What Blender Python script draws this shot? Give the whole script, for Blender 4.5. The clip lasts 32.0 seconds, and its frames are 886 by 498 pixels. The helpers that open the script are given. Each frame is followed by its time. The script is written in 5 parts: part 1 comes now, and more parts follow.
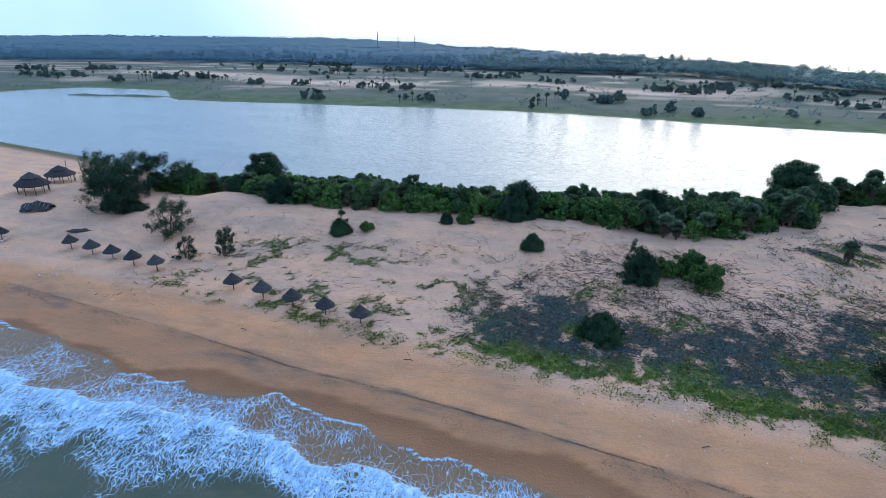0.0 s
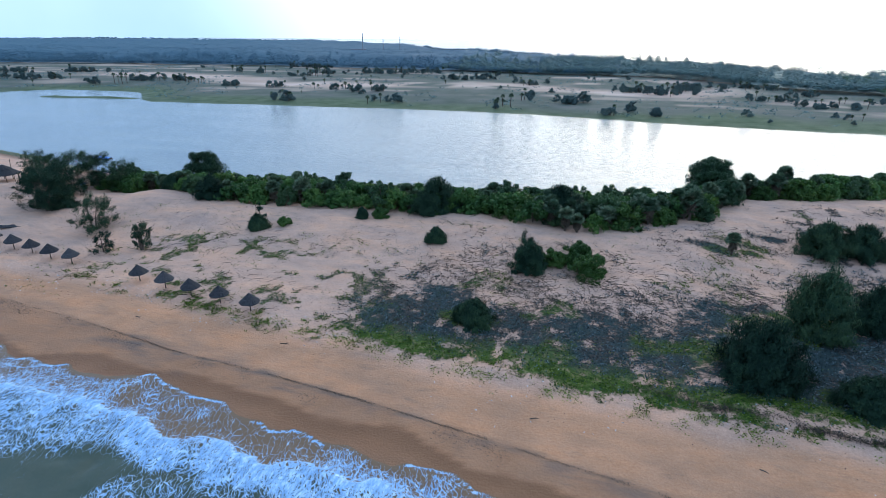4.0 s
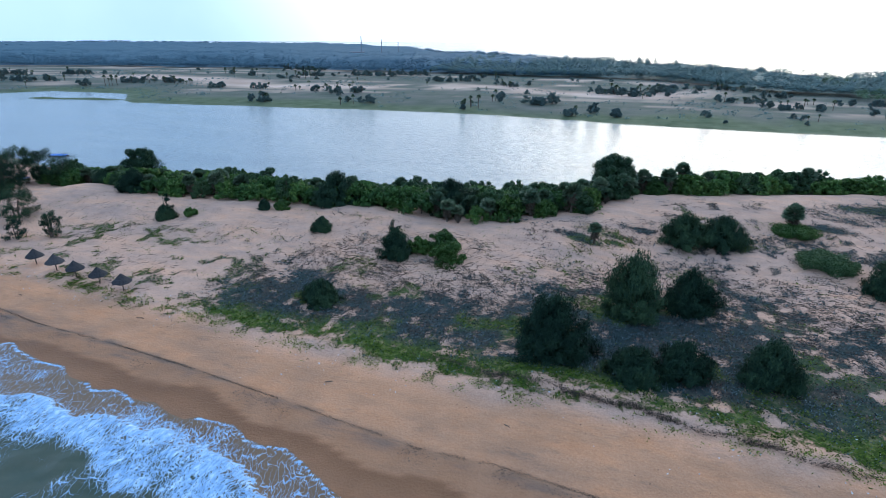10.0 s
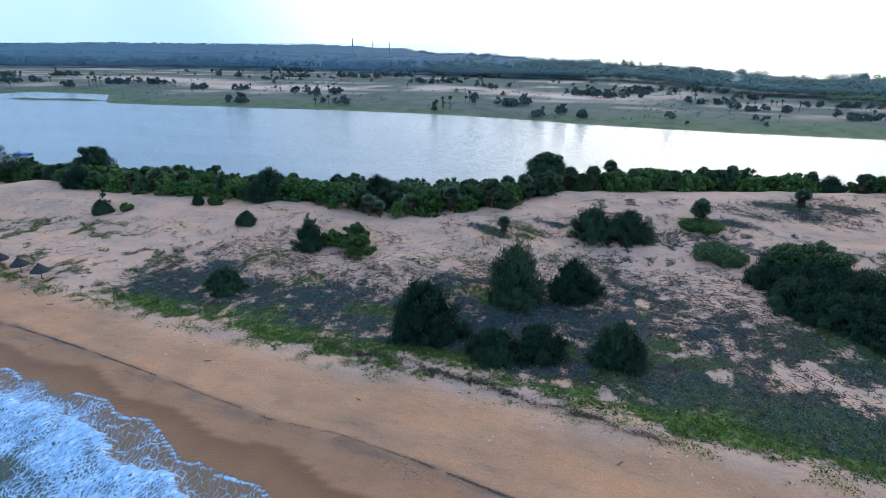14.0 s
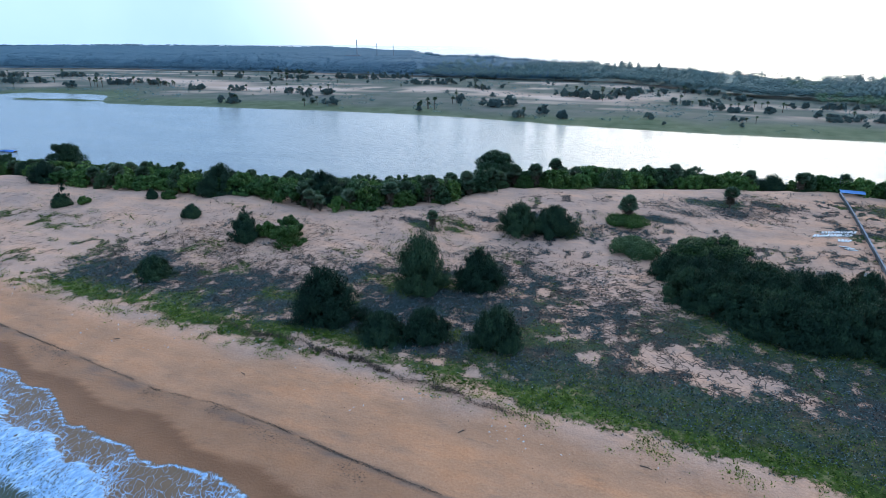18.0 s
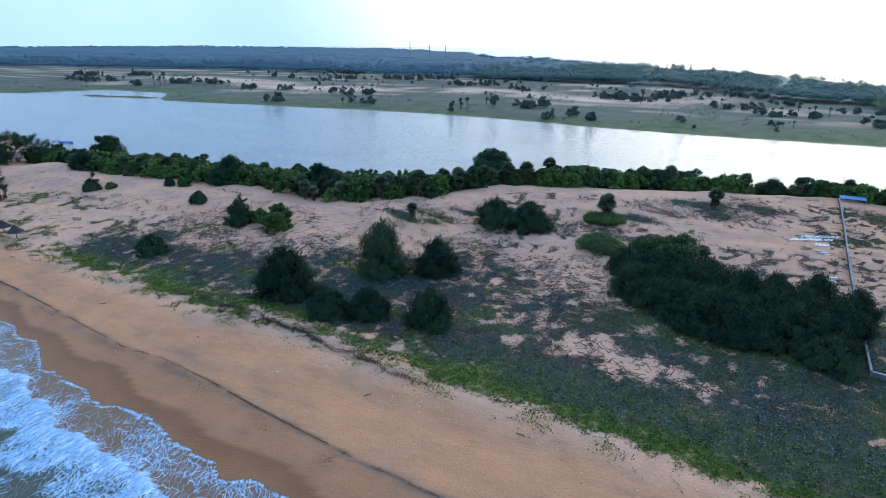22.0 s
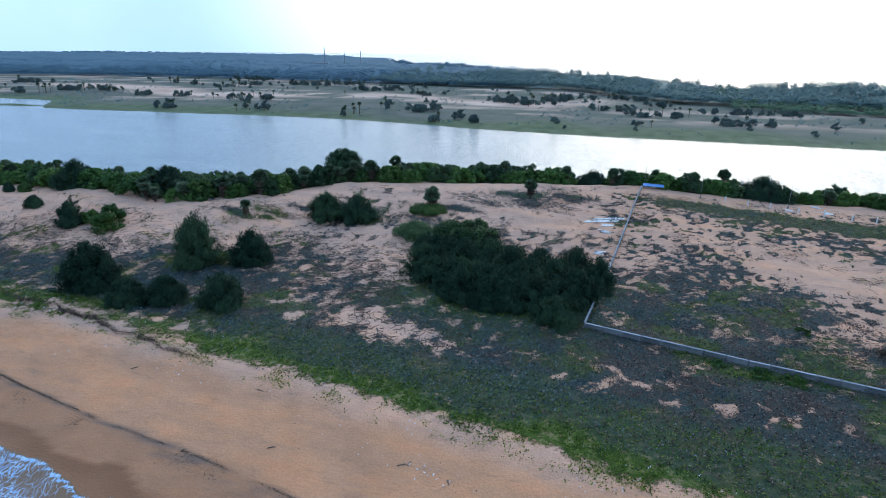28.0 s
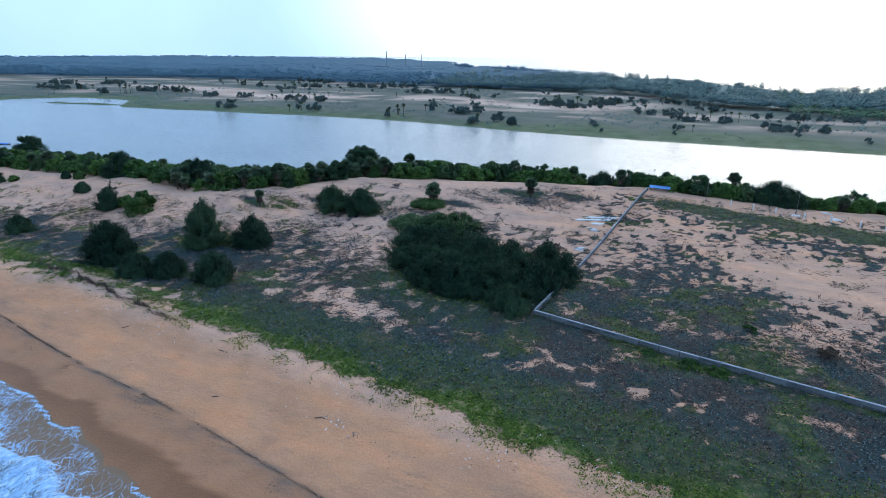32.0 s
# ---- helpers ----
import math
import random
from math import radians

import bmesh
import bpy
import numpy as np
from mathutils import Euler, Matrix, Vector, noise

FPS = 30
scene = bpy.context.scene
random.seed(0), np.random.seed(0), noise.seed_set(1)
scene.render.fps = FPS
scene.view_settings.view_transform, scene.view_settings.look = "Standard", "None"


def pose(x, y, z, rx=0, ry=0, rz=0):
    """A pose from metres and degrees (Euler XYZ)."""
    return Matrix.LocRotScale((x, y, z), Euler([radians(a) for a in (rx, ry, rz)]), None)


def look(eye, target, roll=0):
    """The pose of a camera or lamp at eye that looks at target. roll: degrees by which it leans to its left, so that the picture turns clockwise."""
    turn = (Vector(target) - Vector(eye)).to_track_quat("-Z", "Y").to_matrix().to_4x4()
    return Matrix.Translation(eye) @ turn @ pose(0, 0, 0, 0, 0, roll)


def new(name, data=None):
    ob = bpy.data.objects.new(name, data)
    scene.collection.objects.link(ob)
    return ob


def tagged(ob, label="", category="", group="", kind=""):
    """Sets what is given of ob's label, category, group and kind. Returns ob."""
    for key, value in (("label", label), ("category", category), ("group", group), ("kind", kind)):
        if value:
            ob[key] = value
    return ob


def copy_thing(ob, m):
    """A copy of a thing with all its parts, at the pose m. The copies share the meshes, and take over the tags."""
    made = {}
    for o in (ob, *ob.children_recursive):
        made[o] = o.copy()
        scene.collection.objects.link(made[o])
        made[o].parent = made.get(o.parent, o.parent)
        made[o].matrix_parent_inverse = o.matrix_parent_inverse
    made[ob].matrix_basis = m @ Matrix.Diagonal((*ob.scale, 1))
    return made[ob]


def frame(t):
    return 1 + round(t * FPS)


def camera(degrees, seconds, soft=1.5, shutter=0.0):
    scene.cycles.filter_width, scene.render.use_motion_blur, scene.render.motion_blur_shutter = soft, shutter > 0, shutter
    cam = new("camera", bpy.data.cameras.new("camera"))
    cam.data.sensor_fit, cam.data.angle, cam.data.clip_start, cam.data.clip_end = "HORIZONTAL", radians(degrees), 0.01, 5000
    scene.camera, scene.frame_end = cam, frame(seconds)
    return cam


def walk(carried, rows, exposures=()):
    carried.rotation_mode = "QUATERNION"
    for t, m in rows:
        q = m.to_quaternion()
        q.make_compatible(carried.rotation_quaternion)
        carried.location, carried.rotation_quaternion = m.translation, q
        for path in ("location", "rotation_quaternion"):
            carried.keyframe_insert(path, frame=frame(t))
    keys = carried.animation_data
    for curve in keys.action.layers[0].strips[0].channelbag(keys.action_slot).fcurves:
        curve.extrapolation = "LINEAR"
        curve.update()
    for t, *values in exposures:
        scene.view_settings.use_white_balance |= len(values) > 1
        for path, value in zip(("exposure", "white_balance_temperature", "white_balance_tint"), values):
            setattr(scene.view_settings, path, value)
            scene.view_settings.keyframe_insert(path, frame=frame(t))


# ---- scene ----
cam = camera(77.4, 32.0, soft=0.8)
METRES, EYE, TILT, LEAN, TURN = 130.0, 38.0, -21.4, -0.3, 17.0
ROWS = [
    (0.0, 0.0, 0.0, 0.0, 0.0, 0.0, -0.0),
    (0.5, 0.0147, -0.0037, -0.0009, -0.31, -0.03, 0.16),
    (1.0, 0.0291, -0.0078, -0.0025, -0.41, -0.04, 0.21),
    (1.5, 0.0444, -0.0118, -0.0041, -0.35, 0.0, 0.19),
    (2.0, 0.059, -0.016, -0.0056, -0.35, 0.08, 0.19),
    (2.5, 0.0745, -0.0198, -0.0072, -0.45, 0.11, 0.22),
    (3.0, 0.0892, -0.0234, -0.0088, -0.51, 0.12, 0.26),
    (3.5, 0.1037, -0.0274, -0.0106, -0.55, 0.14, 0.27),
    (5.5, 0.1647, -0.0436, -0.0173, -0.32, 0.28, 0.23),
    (6.0, 0.1794, -0.0478, -0.019, -0.32, 0.3, 0.23),
    (6.5, 0.1944, -0.0519, -0.0205, -0.33, 0.29, 0.24),
    (7.0, 0.21, -0.0558, -0.0222, -0.28, 0.26, 0.23),
    (7.5, 0.2247, -0.0596, -0.0239, -0.11, 0.29, 0.18),
    (8.0, 0.2404, -0.0637, -0.0256, 0.1, 0.36, 0.13),
    (8.5, 0.2551, -0.0678, -0.0272, 0.24, 0.38, 0.05),
    (9.0, 0.2699, -0.0718, -0.029, 0.42, 0.4, 0.0),
    (9.5, 0.2854, -0.0761, -0.0309, 0.55, 0.41, -0.02),
    (10.0, 0.3002, -0.0801, -0.0325, 0.59, 0.43, -0.06),
    (10.5, 0.3151, -0.0842, -0.0342, 0.6, 0.49, -0.06),
    (11.0, 0.3307, -0.0883, -0.0356, 0.6, 0.51, -0.08),
    (11.5, 0.3455, -0.0923, -0.0375, 0.59, 0.53, -0.09),
    (12.0, 0.3611, -0.0959, -0.0392, 0.58, 0.53, -0.09),
    (12.5, 0.3762, -0.1001, -0.0409, 0.59, 0.54, -0.08),
    (13.0, 0.391, -0.1042, -0.0423, 0.58, 0.56, -0.1),
    (13.5, 0.4066, -0.1088, -0.0441, 0.58, 0.61, -0.09),
    (14.0, 0.4215, -0.1125, -0.0457, 0.59, 0.61, -0.11),
    (14.5, 0.4364, -0.1165, -0.0476, 0.67, 0.61, -0.12),
    (16.5, 0.4971, -0.1328, -0.0547, 0.76, 0.75, -0.19),
    (17.0, 0.5115, -0.1371, -0.0563, 0.84, 0.73, -0.22),
    (17.5, 0.5269, -0.141, -0.0578, 1.42, 0.74, -0.43),
    (18.0, 0.5417, -0.1451, -0.0592, 1.73, 0.78, -0.55),
    (18.5, 0.5564, -0.1491, -0.0608, 1.93, 0.88, -0.63),
    (19.0, 0.5721, -0.1538, -0.0626, 2.18, 0.9, -0.73),
    (19.5, 0.587, -0.1578, -0.0642, 2.23, 0.91, -0.77),
    (20.0, 0.6019, -0.1619, -0.0659, 2.24, 0.92, -0.78),
    (20.5, 0.617, -0.1665, -0.0676, 3.28, 0.94, -1.2),
    (21.0, 0.632, -0.1705, -0.0693, 5.12, 0.9, -1.91),
    (21.5, 0.6471, -0.1743, -0.0711, 6.69, 0.82, -2.51),
    (22.0, 0.6627, -0.1788, -0.0731, 7.25, 0.78, -2.75),
    (22.5, 0.6776, -0.1828, -0.075, 7.34, 0.76, -2.79),
    (23.0, 0.6929, -0.187, -0.0769, 7.31, 0.82, -2.8),
    (23.5, 0.7076, -0.1914, -0.0786, 7.22, 0.85, -2.77),
    (24.0, 0.7221, -0.1957, -0.0805, 6.92, 0.88, -2.7),
    (24.5, 0.7375, -0.2004, -0.0824, 6.44, 0.92, -2.5),
    (25.0, 0.752, -0.2049, -0.0842, 5.81, 1.05, -2.3),
    (25.5, 0.7666, -0.2096, -0.0861, 4.22, 1.16, -1.7),
    (26.0, 0.7817, -0.2147, -0.0878, 2.82, 1.2, -1.18),
    (26.5, 0.7961, -0.2193, -0.0894, 1.77, 1.27, -0.78),
    (28.5, 0.8537, -0.2389, -0.0967, 0.58, 1.54, -0.32),
    (29.0, 0.8682, -0.2438, -0.0984, 2.83, 1.6, -1.12),
    (29.5, 0.8828, -0.2484, -0.1005, 3.54, 1.64, -1.37),
    (30.0, 0.8979, -0.2533, -0.1027, 4.04, 1.63, -1.55),
    (30.5, 0.9124, -0.2579, -0.1049, 5.09, 1.67, -1.95),
    (31.0, 0.9268, -0.2625, -0.1071, 5.52, 1.7, -2.11),
    (31.5, 0.9409, -0.267, -0.1094, 5.98, 1.69, -2.29),
    (32.0, 0.9555, -0.2714, -0.1118, 6.87, 1.7, -2.63),
]
walk(cam, [(t, pose(0, 0, EYE, TILT, LEAN, TURN) @ pose(METRES * x, METRES * y, METRES * z, 90 + pitch, roll, yaw)) for t, x, y, z, yaw, pitch, roll in ROWS],
     exposures=[(0.0, -0.03, 5450, 8), (32.0, -0.03, 5450, 8)])

# ---- light ----
SUN_AZ, SUN_EL = 11.0, 15.0
world = bpy.data.worlds.new("world")
scene.world = world
world.use_nodes = True
wn, wl = world.node_tree.nodes, world.node_tree.links
wn.clear()
sky = wn.new("ShaderNodeTexSky")
sky.sky_type = "NISHITA"
sky.sun_disc = False
sky.sun_elevation, sky.sun_rotation = radians(SUN_EL), radians(SUN_AZ)
sky.air_density, sky.dust_density, sky.ozone_density = 1.2, 3.0, 1.5
wtc = wn.new("ShaderNodeTexCoord")
wno = wn.new("ShaderNodeTexNoise")
wno.inputs["Scale"].default_value, wno.inputs["Detail"].default_value = 2.5, 6.0
wl.new(wtc.outputs["Generated"], wno.inputs["Vector"])
wra = wn.new("ShaderNodeValToRGB")
wra.color_ramp.elements[0].position, wra.color_ramp.elements[0].color = 0.35, (8.2, 11.2, 14.8, 1)
wra.color_ramp.elements[1].position, wra.color_ramp.elements[1].color = 0.65, (10.0, 13.0, 17.0, 1)
wl.new(wno.outputs["Fac"], wra.inputs["Fac"])
wmx = wn.new("ShaderNodeMixRGB")
wmx.inputs[0].default_value = 0.85
wl.new(sky.outputs[0], wmx.inputs[1])
wl.new(wra.outputs[0], wmx.inputs[2])
wdot = wn.new("ShaderNodeVectorMath")
wdot.operation = "DOT_PRODUCT"
wl.new(wtc.outputs["Generated"], wdot.inputs[0])
wdot.inputs[1].default_value = (math.sin(radians(SUN_AZ)) * math.cos(radians(SUN_EL)), math.cos(radians(SUN_AZ)) * math.cos(radians(SUN_EL)), math.sin(radians(SUN_EL)))
wglow = wn.new("ShaderNodeValToRGB")
ge = wglow.color_ramp.elements
wglow.color_ramp.interpolation = "EASE"
ge[0].position, ge[0].color = 0.6, (0, 0, 0, 1)
ge[1].position, ge[1].color = 1.0, (42, 32, 17, 1)
gm = ge.new(0.9)
gm.color = (11.6, 9.3, 5.6, 1)
wl.new(wdot.outputs["Value"], wglow.inputs["Fac"])
wadd = wn.new("ShaderNodeMixRGB")
wadd.blend_type = "ADD"
wadd.inputs[0].default_value = 1.0
wl.new(wmx.outputs[0], wadd.inputs[1])
wl.new(wglow.outputs[0], wadd.inputs[2])
wbg = wn.new("ShaderNodeBackground")
wbg.inputs["Strength"].default_value = 0.086
wl.new(wadd.outputs[0], wbg.inputs["Color"])
wou = wn.new("ShaderNodeOutputWorld")
wl.new(wbg.outputs[0], wou.inputs["Surface"])

sun_data = bpy.data.lights.new("sun", "SUN")
sun_data.energy, sun_data.angle, sun_data.color = 0.35, radians(45), (1.0, 0.92, 0.82)
sun_ob = new("sun", sun_data)
sun_way = Vector((math.sin(radians(SUN_AZ)) * math.cos(radians(SUN_EL)), math.cos(radians(SUN_AZ)) * math.cos(radians(SUN_EL)), math.sin(radians(SUN_EL))))
sun_ob.matrix_basis = look(sun_way * 400, (0, 0, 0))


# ---- numeric helpers ----
def lattice(ix, iy, seed):
    n = (ix.astype(np.int64) * 374761393 + iy.astype(np.int64) * 668265263 + seed * 974634777) & 0xFFFFFFFF
    n = ((n ^ (n >> 13)) * 1274126177) & 0xFFFFFFFF
    return ((n ^ (n >> 16)) & 0xFFFFFF) / float(0xFFFFFF)


def vnoise(x, y, size, seed=0):
    """Value noise from 0 to 1 with cells of that size."""
    x, y = np.asarray(x, float) / size, np.asarray(y, float) / size
    ix, iy = np.floor(x), np.floor(y)
    fx, fy = x - ix, y - iy
    fx, fy = fx * fx * (3 - 2 * fx), fy * fy * (3 - 2 * fy)
    a, b = lattice(ix, iy, seed), lattice(ix + 1, iy, seed)
    c, d = lattice(ix, iy + 1, seed), lattice(ix + 1, iy + 1, seed)
    return (a * (1 - fx) + b * fx) * (1 - fy) + (c * (1 - fx) + d * fx) * fy


def fbm(x, y, size, seed=0, octaves=4):
    total, amp, out = 0.0, 1.0, 0.0
    for k in range(octaves):
        out = out + amp * vnoise(x, y, size / 2 ** k, seed + 17 * k)
        total += amp
        amp *= 0.5
    return out / total


def smooth(a, b, v):
    k = np.clip((np.asarray(v, float) - a) / (b - a), 0, 1)
    return k * k * (3 - 2 * k)


# ---- plan: lines along the shore, as y over x ----
def shore(x):
    return np.interp(x, [-900, -200, -86, -30, 9, 46, 75, 103, 160, 300, 900], [100, 61, 52.4, 48, 43.5, 38.8, 35.2, 31, 22, 0, -90])


def veg_edge(x):
    return np.interp(x, [-60, -20, 0, 15, 25, 40, 48, 57, 66, 80, 93, 101, 112, 128, 300], [63, 57.5, 55, 53.6, 52.6, 52.4, 51.8, 50.6, 50, 48.7, 47.4, 46, 45, 42.8, 18])


def drift_y(x):
    return np.interp(x, [-100, -49, -39.5, -34, -20, -6, 9.5, 17.4, 25, 33, 41.6, 51, 64, 78.4, 90, 103, 160], [57, 51, 49.6, 48.6, 47.6, 46, 43.7, 42.4, 41.2, 41.2, 40.1, 38.4, 36.4, 35, 33.2, 31, 22])


def wet_y(x):
    return np.interp(x, [-140, -70, -60, -50, -40, -31, -23, -14, -5, 12.6, 24, 32.5, 40, 51, 58, 67, 77, 84, 130], [52, 47.3, 45.3, 43.9, 45.5, 44.7, 45.3, 43.6, 43.1, 40, 37.7, 37, 34.7, 33.6, 32.7, 31.7, 30.4, 29.4, 22])


def scarp_y(x):
    return np.interp(x, [10, 25, 36.7, 47, 55, 61.5, 80], [57, 55.2, 54.2, 52.3, 50.6, 49.7, 47]) + 0.35 * np.sin(x / 1.7) + 0.2 * np.sin(x / 0.7)


def lane_y(x):
    return np.interp(x, [118, 123, 136, 149, 162, 200], [141, 139.5, 137, 135, 133, 127])


WALL_SEA = [(112, 72.3), (132, 68.4), (153, 65), (175, 62)]
WALL_SIDE = [(112, 72.3), (114, 90), (117.5, 121.5), (120.6, 149.5)]


def wall_gap(x, y):
    """Distance to the nearest boundary wall."""
    out = np.full(np.shape(x), 99.0)
    for line in (WALL_SEA, WALL_SIDE):
        for (ax, ay), (bx, by) in zip(line[:-1], line[1:]):
            u = np.clip(((x - ax) * (bx - ax) + (y - ay) * (by - ay)) / ((bx - ax) ** 2 + (by - ay) ** 2), 0, 1)
            out = np.minimum(out, np.hypot(x - ax - u * (bx - ax), y - ay - u * (by - ay)))
    return out


def crest(x):
    return np.interp(x, [-260, -120, -92, -82, -50, -7, 13, 26, 36, 46, 59, 77, 103, 120, 160, 250], [105, 92, 86, 97, 96, 100, 97, 103, 112, 126, 130, 132, 146, 151, 150, 150])


def crest_z(x):
    return np.interp(x, [-260, -150, -100, -82, -50, -7, 4, 14, 26, 36, 46, 59, 77, 103, 120, 135, 160, 250], [2, 2.2, 3.2, 4.6, 4.5, 4.9, 5, 4.4, 4.9, 5, 5.2, 5.6, 5.2, 5, 4.6, 3.8, 3.2, 3])


def belt_back(x):
    return np.interp(x, [-400, -209, -165, -130, -100, -70, -50, -10, 15, 31, 63, 80, 100, 140, 175, 400], [170, 143, 134, 124, 116, 121, 125, 126, 132, 138, 154, 163, 161, 165, 164, 170])


def far_shore(x):
    return np.interp(x, [-900, -420, -385, -375, -300, -275, -250, -148, -54, 3, 51, 107, 200, 500, 900], [240, 262, 268, 318, 322, 300, 276, 286, 293, 287, 277, 274, 274, 265, 240])


def land_end(x):
    return np.interp(x, [-3600, -1500, -1032, -610, -400, -228, -160, -66, 0, 60, 121, 165, 204, 260, 600, 3600], [3300, 2600, 2050, 1600, 1400, 1200, 1120, 900, 790, 705, 720, 620, 565, 566, 530, 500])


def wash_y(x):
    y = np.interp(x, [-200, -140, -65, -61, -54, -49.5, -45, -42, -39, -34, -30.7, -26.3, -19, -14.7, -8.5, -3, 0.2, 4.1, 10.1, 13.5, 16.9, 20.6, 28.4, 36, 44, 49.6, 52.6, 56, 64, 70, 76, 82, 90, 105, 130, 900], [66, 52, 45, 45.2, 42, 41.8, 42.2, 38.8, 39.4, 42.6, 44, 39.8, 37.9, 37.3, 37, 36.4, 35.2, 37, 36.2, 34.6, 32.8, 31.2, 28.9, 30.6, 31.4, 28, 26.9, 29.2, 28.6, 27.4, 25.2, 24.2, 21.5, 17, 10, -120])
    return y


def sea_front(x):
    y = sum(0.5 * wash_y(x + k) + 0.5 * (wet_y(x + k) - 1.0) for k in (-2.4, -1.2, 0, 1.2, 2.4)) / 5
    y = y + 0.6 * np.abs(np.sin(x / 3.4 + np.sin(x / 9.0))) - 0.3
    return y + 0.3 * np.sin(x / 1.9) + 0.2 * np.sin(x / 0.9 + 0.8) + 0.5 * (vnoise(x, x * 0, 1.3, 19) - 0.5)


def bore_y(x):
    """The front of the last broken wave, where dense foam begins."""
    y = np.interp(x, [-200, -140, -76, -55, -47, -36, -29.6, -24, -17, -12, -6, 0.6, 6.8, 11.9, 17.6, 22, 29.3, 37.6, 44, 50, 60, 70, 76, 85, 130, 900], [60, 46, 37.5, 36.2, 36.8, 37, 36.8, 35.2, 35, 34.4, 35.6, 34.9, 34, 32, 30.6, 30.2, 28, 26.3, 26, 25.1, 23.8, 22.8, 22.6, 21, 12, -130])
    return y + 1.2 + 0.45 * np.sin(x / 1.5 + 1) + 0.9 * (vnoise(x, x * 0, 1.1, 29) - 0.5) + 0.5 * (vnoise(x, x * 0, 3.3, 31) - 0.5)


def height(x, y):
    x, y = np.asarray(x, float), np.asarray(y, float)
    cusp = 1.2 * np.sin(x / 7.3) + 0.8 * np.sin(x / 3.1 + 1)
    d = y - shore(x)
    z = np.interp(d, [-300, -60, -30, -14, -8, -4, 0, 6, 12, 22], [-6, -3, -1.6, -0.45, 0.0, 0.36, 0.78, 1.15, 1.45, 1.65])
    z = z + np.where((d > -10) & (d < 0), 0.05 * cusp, 0)
    c, zc, n = crest(x), crest_z(x), belt_back(x) + 2.5
    w = np.interp(x, [-200, -90, 0, 60, 100, 114, 200], [30, 18, 32, 36, 42, 60, 62])
    ridge = smooth(0, 1, (y - (c - w)) / w)
    hum = (fbm(x, y, 11, 3, 4) - 0.5) * 1.5 + (fbm(x, y, 2.2, 9, 2) - 0.5) * 0.22
    hum = hum * smooth(0.5, 7, wall_gap(x, y))
    lip = y - scarp_y(x)
    z = z + 0.55 * smooth(-0.5, 0.3, lip) * smooth(7, 0.5, lip) * smooth(16, 30, x) * smooth(67, 60, x)
    z = z + (zc - 1.65) * ridge + hum * smooth(14, 40, d) * smooth(0, 8, n - y)
    back = smooth(0, 1, (y - c) / np.maximum(n - c, 2))
    z = z * (1 - back) - 0.02 * back
    z = np.where(y > n, -0.02 - 1.8 * smooth(0, 22, y - n), z)
    # the far bank and the plain behind it
    f = far_shore(x)
    plain = 0.5 + 1.1 * smooth(0, 30, y - f) + (fbm(x, y, 90, 21, 4) - 0.5) * 3.5 * smooth(10, 80, y - f)
    plain = np.maximum(plain, 0.3)
    plain = plain - 3.0 * smooth(0, 15, y - land_end(x))
    far = -1.8 + 1.8 * smooth(-14, 0, y - f) + plain * smooth(0, 4, y - f)
    z = np.where(y > f - 14, far, z)
    # sand spit before the inlet
    spit = np.exp(-(((x + 300) / 42) ** 6 + ((y - 281 - 0.16 * (x + 300)) / 5.0) ** 2))
    return np.maximum(z, -1.8 + 2.9 * spit * (np.abs(x + 300) < 70) * (np.abs(y - 281) < 40)) if np.any(spit) else z


def ground_z(x, y):
    return float(height(np.array([x]), np.array([y]))[0])


